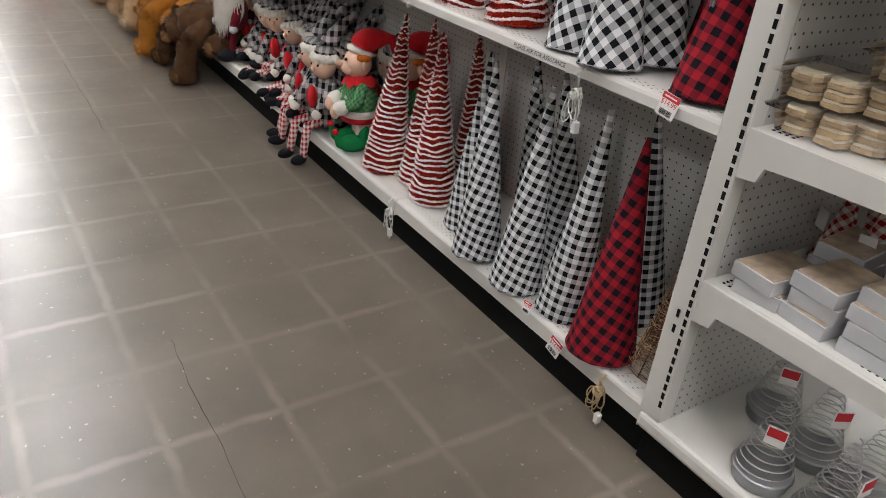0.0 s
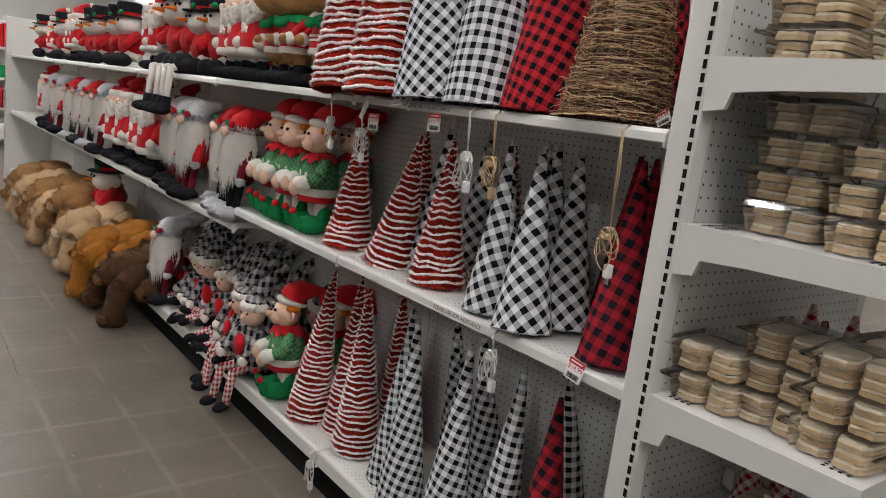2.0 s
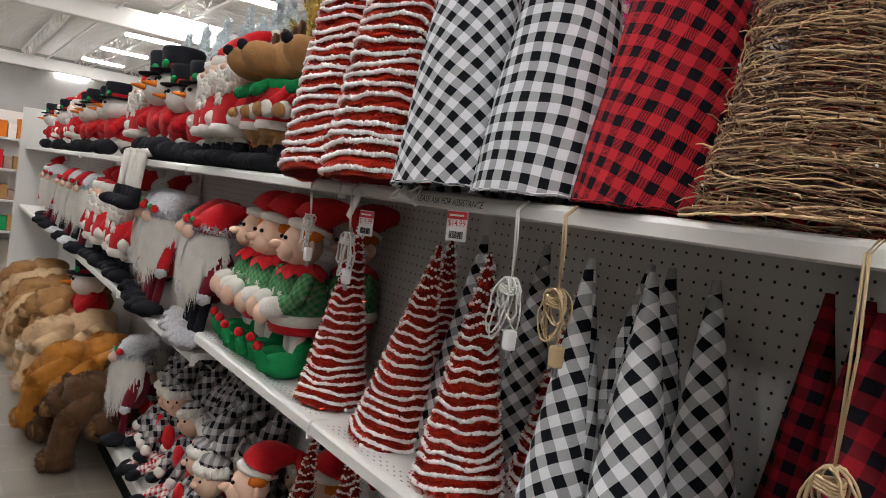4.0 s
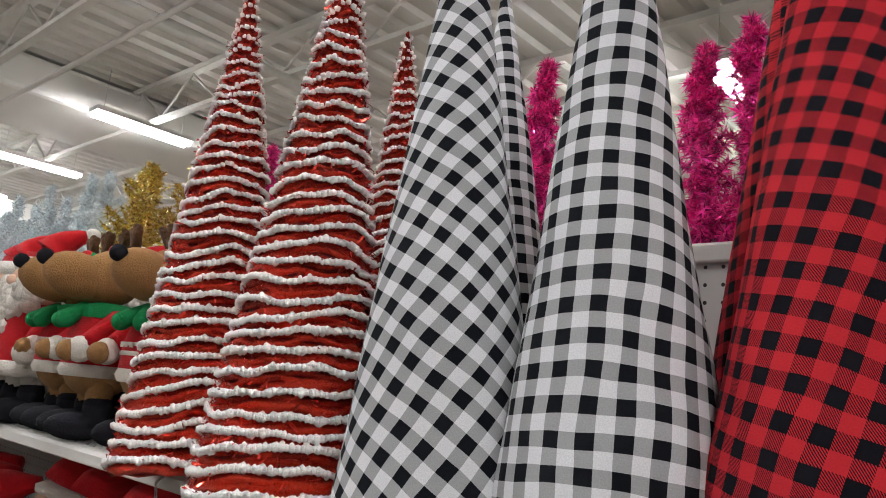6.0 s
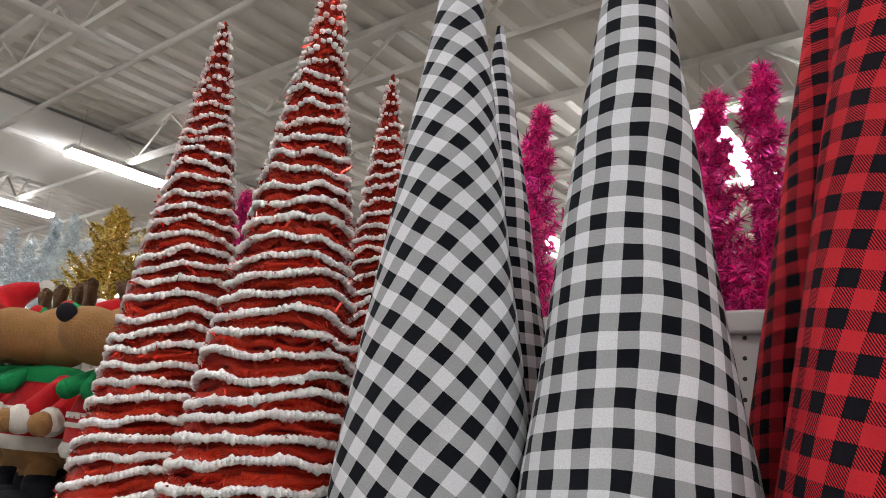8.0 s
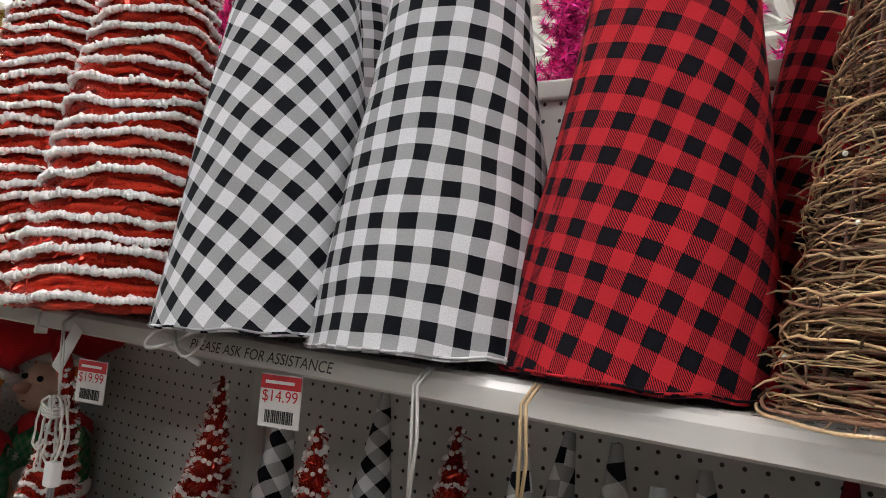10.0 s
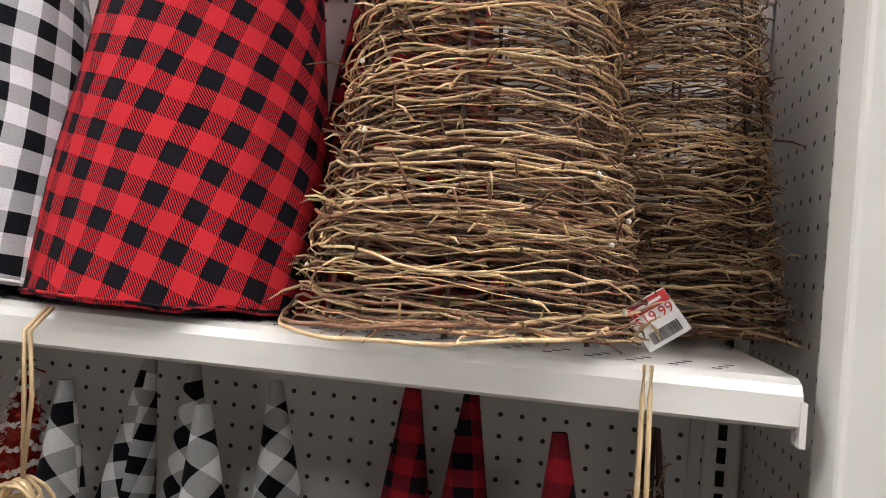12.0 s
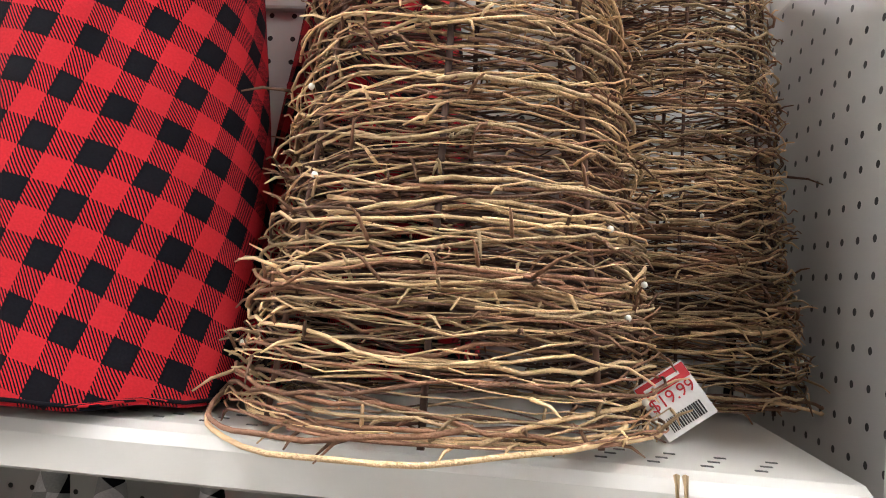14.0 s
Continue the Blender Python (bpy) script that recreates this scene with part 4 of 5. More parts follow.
def snowman_doll():
    b = Build()
    for s in (-1, 1):
        b.ball((s * 0.055, -0.05, 0.05), (0.045, 0.06, 0.05), F_BLACK)
        b.limb((s * 0.05, 0.05, 0.08), (s * 0.05, 0.0, 0.1), 0.04, 0.04, F_WHITE)
        b.limb((s * 0.1, 0.02, 0.24), (s * 0.125, -0.05, 0.17), 0.03, 0.032, F_RED)
    b.ball((0, 0.03, 0.17), (0.11, 0.1, 0.11), F_RED)
    b.ball((0, 0.0, 0.31), (0.11, 0.1, 0.085), F_WHITE)
    b.limb((0, -0.09, 0.31), (0, -0.15, 0.31), 0.016, 0.006, F_ORANGE)
    for s in (-1, 1):
        b.ball((s * 0.035, -0.092, 0.335), 0.01, F_BLACK, seg=6, rings=5)
    b.lathe([(0.0, 0.365), (0.125, 0.365), (0.128, 0.372), (0.08, 0.378), (0.078, 0.385)], F_BLACK, 18)
    b.lathe([(0.08, 0.378), (0.083, 0.4)], F_RED, 18)
    b.lathe([(0.08, 0.4), (0.088, 0.46), (0.08, 0.475), (0.0, 0.478)], F_BLACK, 18)
    b.ball((0.04, -0.075, 0.395), (0.03, 0.015, 0.02), F_GREEN, seg=8, rings=6)
    return b


def gnome_doll(body, hatm, seed):
    """Long-legged gnome whose beard is many fine locks."""
    rnd = random.Random(seed)
    b = Build()
    for s in (-1, 1):
        b.limb((s * 0.03, -0.03, 0.04), (s * 0.035, -0.01, 0.19), 0.016, 0.018, F_BLACK if seed % 2 else F_MAROON)
        b.ball((s * 0.038, -0.06, 0.03), (0.032, 0.058, 0.03), F_GREY if seed % 2 else F_BLACK, lump=0.5)
        b.limb((s * 0.07, 0.0, 0.31), (s * 0.1, -0.045, 0.2), 0.026, 0.022, body)
        b.ball((s * 0.1, -0.05, 0.185), 0.024, F_GREY, seg=8, rings=6, lump=0.3)
    b.ball((0, 0.01, 0.25), (0.078, 0.07, 0.1), body, lump=0.1)
    b.ball((0, 0.0, 0.36), (0.07, 0.06, 0.05), F_WHITE, lump=0.2)
    vs, fs = [], []
    for k in range(1500):
        a, z = rnd.uniform(-1.75, 1.75), rnd.uniform(0.31, 0.4)
        ln = rnd.uniform(0.1, 0.24) * (1 - abs(a) / 3.4)
        p = Vector((0.074 * math.sin(a), -0.068 * math.cos(a), z))
        o = Vector((math.sin(a), -math.cos(a), 0))
        t = Vector((math.cos(a), math.sin(a), 0)) * rnd.uniform(0.0015, 0.003)
        m1 = p + o * rnd.uniform(0.008, 0.03) + Vector((rnd.gauss(0, 0.006), 0, -ln * 0.5))
        e = p + o * rnd.uniform(-0.005, 0.03) + Vector((rnd.gauss(0, 0.014) - 0.3 * p.x, 0, -ln))
        i = len(vs)
        vs += [p - t, p + t, m1 + t, m1 - t, e]
        fs += [(i, i + 1, i + 2, i + 3), (i + 3, i + 2, i + 4)]
    b.add(vs, fs, F_WHITE)
    b.ball((0, -0.088, 0.385), 0.022, F_SKIN, seg=10, rings=7)
    vs, fs = [], []
    for k in range(500):
        a = rnd.uniform(0, 6.28)
        p = Vector((0.08 * math.sin(a), -0.075 * math.cos(a), 0.4 + rnd.uniform(-0.014, 0.014)))
        d = Vector((math.sin(a) * rnd.uniform(0.01, 0.03), -math.cos(a) * rnd.uniform(0.01, 0.03), rnd.uniform(-0.025, 0.02)))
        e = Vector((math.cos(a), math.sin(a), 0)) * 0.003
        i = len(vs)
        vs += [p - e, p + e, p + d]
        fs.append((i, i + 1, i + 2))
    b.add(vs, fs, F_GREY)
    pts = [Vector((0.1 * t * t, 0.07 * t * t, 0.39 + 0.13 * t - 0.05 * t * t)) for t in np.linspace(0, 1, 9)]
    b.tube(pts, [0.085 * (1.0 - 0.8 * t) * (1 + 0.07 * math.sin(11 * t + seed)) for t in np.linspace(0, 1, 9)], hatm, 14)
    b.ball((0.045, -0.08, 0.418), 0.016, F_RED, seg=8, rings=6)
    b.ball((0.02, -0.085, 0.424), (0.02, 0.008, 0.012), F_GREEN, seg=8, rings=5, lump=0.3)
    return b


def check_elf(hang):
    """Seated long-legged cloth elf in black and white plaid."""
    fy, fz = (-0.16, -0.09) if hang else (-0.2, 0.03)
    b = Build()
    for s in (-1, 1):
        b.limb((s * 0.035, -0.02, 0.05), (s * 0.04, -0.13, 0.045), 0.02, 0.018, F_STRIPE)
        b.limb((s * 0.04, -0.13, 0.045), (s * 0.045, fy, fz), 0.018, 0.016, F_STRIPE)
        b.ball((s * 0.045, fy - 0.02, fz - 0.005), (0.022, 0.04, 0.022), F_BLACK)
        b.limb((s * 0.06, -0.02, 0.2), (s * 0.075, -0.1, 0.11), 0.02, 0.018, F_PLAID)
        b.ball((s * 0.075, -0.11, 0.1), 0.022, F_WHITE, seg=8, rings=6)
    b.lathe([(0.0, 0.02), (0.085, 0.03), (0.075, 0.1), (0.06, 0.18), (0.03, 0.22), (0, 0.22)], F_PLAID, 14)
    b.ball((0, -0.075, 0.15), (0.03, 0.02, 0.05), F_RED, seg=8, rings=6)
    b.ball((0, -0.015, 0.275), (0.055, 0.052, 0.055), F_SKIN)
    b.ball((0, -0.07, 0.27), 0.011, F_SKIN, seg=8, rings=6)
    for s in (-1, 1):
        b.ball((s * 0.02, -0.062, 0.285), 0.005, F_BLACK, seg=6, rings=5)
    for k in range(11):
        a = -1.6 + 3.2 * k / 10
        b.ball((0.054 * math.sin(a), -0.05 * math.cos(a), 0.31), 0.02, F_WHITE, seg=7, rings=5, lump=0.4)
    pts = [Vector((0.05 * t * t, 0.1 * t * t, 0.31 + 0.17 * t)) for t in np.linspace(0, 1, 7)]
    b.tube(pts, [0.057 * (1 - 0.8 * t) for t in np.linspace(0, 1, 7)], F_PLAID, 12)
    b.ball(pts[-1], 0.016, M_GALV, seg=8, rings=6)
    return b


def bear(fur, muzzle):
    """Big floppy plush animal lying face down over the shelf edge."""
    b = Build()
    b.ball((0, 0.16, 0.13), (0.15, 0.17, 0.12), fur, pose(0, 0, 0, 12).to_3x3(), lump=0.25, seg=20, rings=14)
    b.ball((0.03, -0.02, 0.15), (0.12, 0.12, 0.1), fur, lump=0.25, seg=18, rings=12)
    b.ball((-0.06, -0.1, 0.1), (0.09, 0.085, 0.085), fur, lump=0.2, seg=18, rings=12)
    b.ball((-0.08, -0.175, 0.075), (0.045, 0.045, 0.038), muzzle, lump=0.1)
    b.ball((-0.085, -0.218, 0.085), (0.016, 0.01, 0.012), F_BLACK, seg=8, rings=6)
    for s in (-1, 1):
        b.ball((-0.06 + s * 0.075, -0.07, 0.175), (0.034, 0.02, 0.036), fur)
        b.ball((-0.08 + s * 0.03, -0.18, 0.115), 0.008, F_BLACK, seg=6, rings=5)
    for a, k, e, r0, r1 in (((-0.11, 0.0, 0.13), (-0.19, -0.12, 0.06), (-0.21, -0.17, -0.06), 0.055, 0.052), ((0.11, -0.02, 0.14), (0.15, -0.15, 0.08), (0.13, -0.2, -0.08), 0.062, 0.06), ((0.12, 0.22, 0.14), (0.22, 0.1, 0.13), (0.24, -0.02, 0.06), 0.07, 0.062), ((-0.12, 0.24, 0.12), (-0.2, 0.14, 0.17), (-0.25, 0.04, 0.1), 0.068, 0.06)):
        b.limb(a, k, r0, r1, fur, 14)
        b.limb(k, e, r1, r1 * 0.95, fur, 14)
        b.ball(e, (r1 * 1.15, r1 * 1.2, r1 * 1.1), fur, lump=0.2)
        b.ball(Vector(e) + Vector((0, -r1 * 0.95, 0.0)), (r1 * 0.7, r1 * 0.35, r1 * 0.7), muzzle)
    rnd = random.Random(17)
    vs, fs = [], []
    for f in list(b.f):
        p = [Vector(b.v[i]) for i in f]
        n = (p[1] - p[0]).cross(p[2] - p[0])
        if n.length < 1e-7:
            continue
        c = sum(p, Vector()) / len(p)
        n.normalize()
        for k in range(7):
            q = c + (rnd.choice(p) - c) * rnd.random() + (rnd.choice(p) - c) * rnd.random() * 0.6
            t = Vector((rnd.gauss(0, 1), rnd.gauss(0, 1), rnd.gauss(0, 1))).normalized()
            d = n * rnd.uniform(0.004, 0.01) + t * 0.008 + Vector((0, -0.004, -0.004))
            e = n.cross(t).normalized() * 0.0022
            i = len(vs)
            vs += [q - e, q + e, q + d]
            fs.append((i, i + 1, i + 2))
    b.add(vs, fs, fur, smooth=False)
    return b


PG = "plush dolls on the shelves"


def row(ob, spots, z):
    for x, y, s in spots:
        copy_thing(ob, pose(x, y, z, 0, 0, s))


Z1 = TOPZ + 0.001
d = deer_doll().thing("reindeer_doll", "standing plush reindeer doll in a red sweater and black boots", "plush doll", PG, at=pose(-1.58, 0.09, Z1, 0, 0, 14))
d.scale = (0.8, 0.8, 0.78)
row(d, ((-1.76, 0.06, -12), (-1.68, 0.22, 5), (-1.92, 0.07, -5)), Z1)
d = santa_doll().thing("santa_doll", "standing plush santa doll with white beard and red hat", "plush doll", PG, at=pose(-2.1, 0.05, Z1, 0, 0, 5))
d.scale = (0.82, 0.82, 0.8)
row(d, ((-2.27, 0.06, -10), (-2.2, 0.22, 8), (-2.42, 0.08, 6), (-2.05, 0.24, 0), (-3.5, 0.08, 10), (-3.7, 0.1, -12), (-3.35, 0.24, 0), (-1.92, 0.26, 0), (-5.6, 0.08, 0), (-5.85, 0.1, 5), (-6.6, 0.1, 0), (-3.6, 0.26, 5)), Z1)
d = snowman_doll().thing("snowman_doll", "seated white plush snowman with black hat and orange nose", "plush doll", PG, at=pose(-2.86, 0.08, Z1, 0, 0, -5))
d.scale = (0.85, 0.85, 0.82)
row(d, ((-2.66, 0.1, 5), (-2.58, 0.26, -8), (-4.1, 0.05, 5), (-4.45, 0.08, -5), (-4.8, 0.06, 0), (-5.15, 0.08, 8), (-2.75, 0.27, 0), (-6.2, 0.08, 0), (-7.1, 0.08, 0)), Z1)



def long_leg_snowman():
    b = snowman_doll()
    for s in (-1, 1):
        b.limb((s * 0.05, -0.05, 0.04), (s * 0.05, -0.12, 0.02), 0.02, 0.018, F_WHITE)
        b.limb((s * 0.05, -0.12, 0.02), (s * 0.055, -0.135, -0.14), 0.018, 0.016, F_WHITE)
        b.limb((s * 0.055, -0.135, -0.14), (s * 0.055, -0.14, -0.18), 0.024, 0.026, F_BLACK)
        b.ball((s * 0.055, -0.165, -0.19), (0.03, 0.055, 0.028), F_BLACK)
    return b


d = long_leg_snowman().thing("snowman_doll", "white plush snowman with long legs hanging over the shelf edge", "plush doll", PG, at=pose(-3.22, 0.085, Z1, 0, 0, 4))
copy_thing(d, pose(-3.0, 0.085, Z1, 0, 0, -4))

Z2 = MIDZ + 0.001
d = elf_doll(F_KNIT).thing("elf_doll", "standing plush elf doll in green shoes and red hat", "plush doll", PG, at=pose(-1.59, 0.105, Z2, 0, 0, -10))
row(d, ((-1.78, 0.1, 4), (-1.96, 0.12, -8), (-1.68, 0.31, 8)), Z2)
zl = LOWZ + 0.001
g1 = gnome_doll(F_MAROON, F_RED, 1).thing("gnome_doll", "plush gnome doll with long grey beard and floppy hat", "plush doll", PG, at=pose(-2.2, 0.05, zl, 0, 0, 4))
g2 = gnome_doll(F_RED, F_GREY, 2).thing("gnome_doll", "plush gnome doll with long grey beard and floppy hat", "plush doll", PG, at=pose(-2.75, 0.04, zl, 0, 0, 8))
row(g1, ((-2.38, 0.08, -6), (-2.02, 0.2, 0), (-2.56, 0.14, 0), (-4.9, 0.05, 0), (-5.5, 0.05, 0)), zl)
row(g2, ((-2.95, 0.06, -8), (-3.2, 0.1, 10), (-4.6, 0.05, 0), (-5.2, 0.05, 0), (-6.0, 0.05, 0), (-6.4, 0.05, 8)), zl)
s1 = santa_doll().thing("santa_doll", "plush santa doll with white beard on the middle shelf", "plush doll", PG, at=pose(-3.55, 0.08, zl, 0, 0, 5))
row(s1, ((-3.8, 0.1, 0), (-4.05, 0.08, -8), (-4.3, 0.08, 4), (-3.68, 0.28, 4), (-6.9, 0.1, 0)), zl)
Z3 = BASEZ + 0.001
e1 = check_elf(True).thing("cloth_elf_doll", "seated cloth elf doll with striped legs hanging off the shelf", "plush doll", PG, at=pose(-1.97, 0.07, Z3, 0, 0, 14))
row(e1, ((-2.12, 0.09, -16),), Z3)
e2 = check_elf(False).thing("cloth_elf_doll", "seated cloth elf doll in black and white plaid", "plush doll", PG, at=pose(-2.22, 0.2, Z3, 0, 0, 24))
rnd = random.Random(5)
for k in range(1, 24):
    copy_thing(e2, pose(-1.95 - 0.105 * (k // 2) - rnd.uniform(0, 0.05), 0.2 + 0.13 * (k % 2) + rnd.uniform(-0.02, 0.02), Z3, rnd.uniform(-8, 4), rnd.uniform(-14, 14), rnd.uniform(-35, 45)))
d = elf_doll(F_KNIT).thing("elf_doll", "standing plush elf doll beside the cloth elves", "plush doll", PG, at=pose(-1.72, 0.1, Z3, 0, 0, -14))
row(d, ((-1.62, 0.27, 5),), Z3)
g3 = gnome_doll(F_MAROON, F_GREY, 4).thing("gnome_doll", "plush gnome doll with grey beard on the base shelf", "plush doll", PG, at=pose(-3.1, 0.05, Z3, 0, 0, 8))
row(g3, ((-3.25, 0.2, 0),), Z3)

AG = "large plush animals on the base shelf"
bear(F_BROWN, F_TAN).thing("plush_bear", "floppy dark brown plush bear hanging off the base shelf", "plush animal", AG, at=pose(-3.4, -0.02, 0.16, 8, 0, 8))
o = bear(F_GOLD, F_CREAM).thing("plush_bear", "floppy golden brown plush bear hanging off the base shelf", "plush animal", AG, at=pose(-3.85, -0.05, 0.2, 10, 0, -10))
o = bear(F_CREAM, F_WHITE).thing("plush_bear", "floppy cream plush bear hanging off the base shelf", "plush animal", AG, at=pose(-4.5, -0.04, 0.2, 8, 0, 6))
copy_thing(o, pose(-5.4, -0.04, 0.18, 8, 0, -6))
copy_thing(o, pose(-6.3, -0.04, 0.18, 8, 0, 10))
o = bear(F_TAN, F_CREAM).thing("plush_bear", "floppy tan plush bear hanging off the base shelf", "plush animal", AG, at=pose(-4.95, -0.0, 0.3, 6, 0, 12))
copy_thing(o, pose(-5.9, -0.02, 0.2, 6, 0, 4))
copy_thing(o, pose(-6.8, -0.02, 0.2, 6, 0, 4))
s2 = snowman_doll().thing("snowman_doll", "white plush snowman among the plush bears", "plush doll", PG, at=pose(-4.7, 0.1, 0.3))


# ---- end display goods ----
def clamshell(seed):
    """Clear box of iced cookies with a rim and lid."""
    rnd = random.Random(seed)
    top = empty("cookie_box", pose(0, 0, 0), "clear plastic clamshell of iced cookies on the shelf", "cookie box", "cookie boxes")
    b = Build()
    for k in range(3):
        for j in range(2):
            z, cy, n = 0.004 + 0.0165 * k, -0.034 + 0.068 * j, 16
            ox, oy, prof = rnd.uniform(-0.004, 0.004), rnd.uniform(-0.003, 0.003), []
            for i in range(n):
                a = 2 * math.pi * (i + 0.5) / n
                ca, sa = math.cos(a), math.sin(a)
                q = (abs(ca) ** 5 + abs(sa) ** 5) ** -0.2
                prof.append((ox + 0.056 * q * ca + rnd.uniform(-0.003, 0.003), cy + oy + 0.03 * q * sa + rnd.uniform(-0.002, 0.002)))
            for h0, h1, f, m_ in ((0.0, 0.009, 1.0, M_COOKIE), (0.009, 0.0145, 0.96, M_ICING)):
                vs = [(px * f, cy + (py - cy) * f, z + h + rnd.uniform(-0.0008, 0.0008)) for h in (h0, h1) for px, py in prof]
                b.add(vs, [(i, (i + 1) % n, n + (i + 1) % n, n + i) for i in range(n)] + [tuple(range(n, 2 * n))], m_, smooth=False)
    b.thing("cookies", "stacked iced cookies", parent=top)
    b = Build()

    def ring(s, z):
        return [(s * x, s * y * 1.0, z) for x, y in ((-0.066, -0.075), (0.066, -0.075), (0.072, -0.068), (0.072, 0.068), (0.066, 0.075), (-0.066, 0.075), (-0.072, 0.068), (-0.072, -0.068))]

    def shell(levels):
        vs = [p for s, z in levels for p in ring(s, z)]
        fs = [(8 * i + j, 8 * i + (j + 1) % 8, 8 * i + 8 + (j + 1) % 8, 8 * i + 8 + j) for i in range(len(levels) - 1) for j in range(8)]
        fs.append(tuple(range(8 * len(levels) - 8, 8 * len(levels))))
        b.add(vs, fs, M_CLEAR, smooth=False)

    shell([(0.86, 0.0), (0.96, 0.044), (1.16, 0.046), (1.17, 0.05), (0.99, 0.051), (0.94, 0.063)])
    b.thing("clamshell", "clear plastic tray and lid", parent=top).visible_shadow = False
    return top


cb = clamshell(1)
cb.matrix_basis = pose(0.2, 0.1, 1.545, 0, 0, 90)
rnd = random.Random(8)


def stack(x, y, z, n):
    for k in range(n):
        copy_thing(cb, pose(x + rnd.uniform(-0.006, 0.006), y + rnd.uniform(-0.006, 0.006), z + 0.001 + 0.0635 * k, 0, 0, 90 + rnd.uniform(-5, 5)))


stack(0.2, 0.1, 1.545 + 0.0635, 1)
for x, y, z, n in ((0.385, 0.1, 1.544, 3), (0.2, 0.28, 1.544, 3), (0.385, 0.28, 1.544, 3), (0.205, 0.13, 1.233, 5), (0.375, 0.09, 1.233, 3), (0.205, 0.31, 1.233, 4), (0.38, 0.28, 1.233, 3), (0.142, 0.09, 0.885, 2), (0.27, 0.12, 0.885, 3), (0.4, 0.09, 0.885, 3), (0.4, 0.27, 0.885, 3)):
    stack(x, y, z, n)

gt = plant("gingham_tree", cloth_cone(G_GING, 0.05, 0.17, 41), "small stuffed red gingham cloth tree with a paper tag", "cloth tree", "gingham trees", pose(0.16, 0.3, 0.883))
rnd = random.Random(9)
tg = boxpart("paper_tag", (-0.018, 0.018, -0.056, -0.054, 0.08, 0.125), M_TAGW, gt)
for z in (0.55, 0.886):
    for i in range(4):
        for y in (0.34, 0.47):
            if z < 0.6 or i or y > 0.4:
                copy_thing(gt, pose(0.13 + 0.09 * i, y, z + 0.001, rnd.uniform(-6, 6), rnd.uniform(-6, 6), rnd.uniform(-40, 40)))


def gift_box(w, d, h, at):
    top = empty("gift_box", at, "flat white card box with printed lid, in a stack", "box", "flat boxes")
    boxpart("carton", (-w / 2, w / 2, -d / 2, d / 2, 0, h), M_BOX, top, bevel=0.0015)
    boxpart("printed_lid", (-w / 2 + 0.004, w / 2 - 0.004, -d / 2 + 0.004, d / 2 - 0.004, h, h + 0.0012), M_BOXART, top)


for x, y, n in ((0.16, 0.09, 2), (0.27, 0.1, 3), (0.385, 0.1, 4), (0.2, 0.27, 3), (0.35, 0.27, 4)):
    for k in range(n):
        gift_box(0.1, 0.15, 0.032, pose(x + rnd.uniform(-0.006, 0.006), y + rnd.uniform(-0.006, 0.006), 0.5505 + 0.0335 * k, 0, 0, rnd.uniform(-7, 7)))


def wire_tree():
    top = empty("wire_tree", pose(0, 0, 0), "silver spiral wire tree in a galvanised base", "wire tree", "spiral wire trees")
    b = Build()
    b.lathe([(0, 0), (0.058, 0), (0.062, 0.03), (0.066, 0.031), (0.06, 0.034), (0.0, 0.03)], M_GALV, 24)
    b.thing("base", "grey galvanised metal base", parent=top)
    b = Build()
    n = 260
    b.tube([(0.062 * (1 - 0.93 * i / n) * math.cos(i * 0.27), 0.062 * (1 - 0.93 * i / n) * math.sin(i * 0.27), 0.034 + 0.2 * i / n) for i in range(n)], 0.0017, M_WIRE, 5)
    b.thing("wire_spiral", "coiled silver wire", parent=top)
    boxpart("price_card", (-0.02, 0.02, -0.048, -0.046, 0.13, 0.175), M_TAGW, top)
    boxpart("card_print", (-0.018, 0.018, -0.0493, -0.0483, 0.15, 0.172), M_TAGR, top)
    return top


w = wire_tree()
w.matrix_basis = pose(0.285, 0.06, 0.156, 0, 0, 25)
for x, y in ((0.43, 0.06), (0.3, 0.22), (0.43, 0.2), (0.17, 0.26)):
    copy_thing(w, pose(x, y, 0.156, 0, 0, x * 200))


# ---- price tags, lettering and cords ----
def words(text, size, at, material, parent=None, name="lettering", shear=0.0, align="CENTER"):
    c = bpy.data.curves.new(name, "FONT")
    c.body, c.size, c.align_x, c.align_y, c.shear = text, size, align, "CENTER", shear
    c.materials.append(material)
    o = new(name, c)
    o.matrix_basis = at
    if parent:
        o.parent = parent
    return o


def price_tag(at, price, s=1.0):
    top = empty("price_tag", at, "white price tag with red header hanging from the shelf lip", "price tag", "price tags")
    boxpart("card", (-0.024 * s, 0.024 * s, 0, 0.0008, -0.05 * s, 0), M_TAGW, top)
    boxpart("red_header", (-0.0235 * s, 0.0235 * s, -0.0006, -0.0001, -0.014 * s, -0.001), M_TAGR, top)
    b = Build()
    b.box(-0.018 * s, 0.016 * s, -0.0011, -0.0008, -0.009 * s, -0.006 * s, M_TAGW)
    b.thing("header_mark", parent=top)
    words("$" + price, 0.0155 * s, pose(0, -0.0008, -0.021 * s, 90), M_TAGR, top, "price")
    b = Build()
    r2 = random.Random(3)
    x = -0.016 * s
    while x < 0.016 * s:
        wd = r2.uniform(0.0005, 0.0016) * s
        b.box(x, x + wd, -0.0007, -0.0002, -0.046 * s, -0.034 * s, M_INK)
        x += wd + r2.uniform(0.0006, 0.0014) * s
    b.thing("barcode", parent=top)
    return top


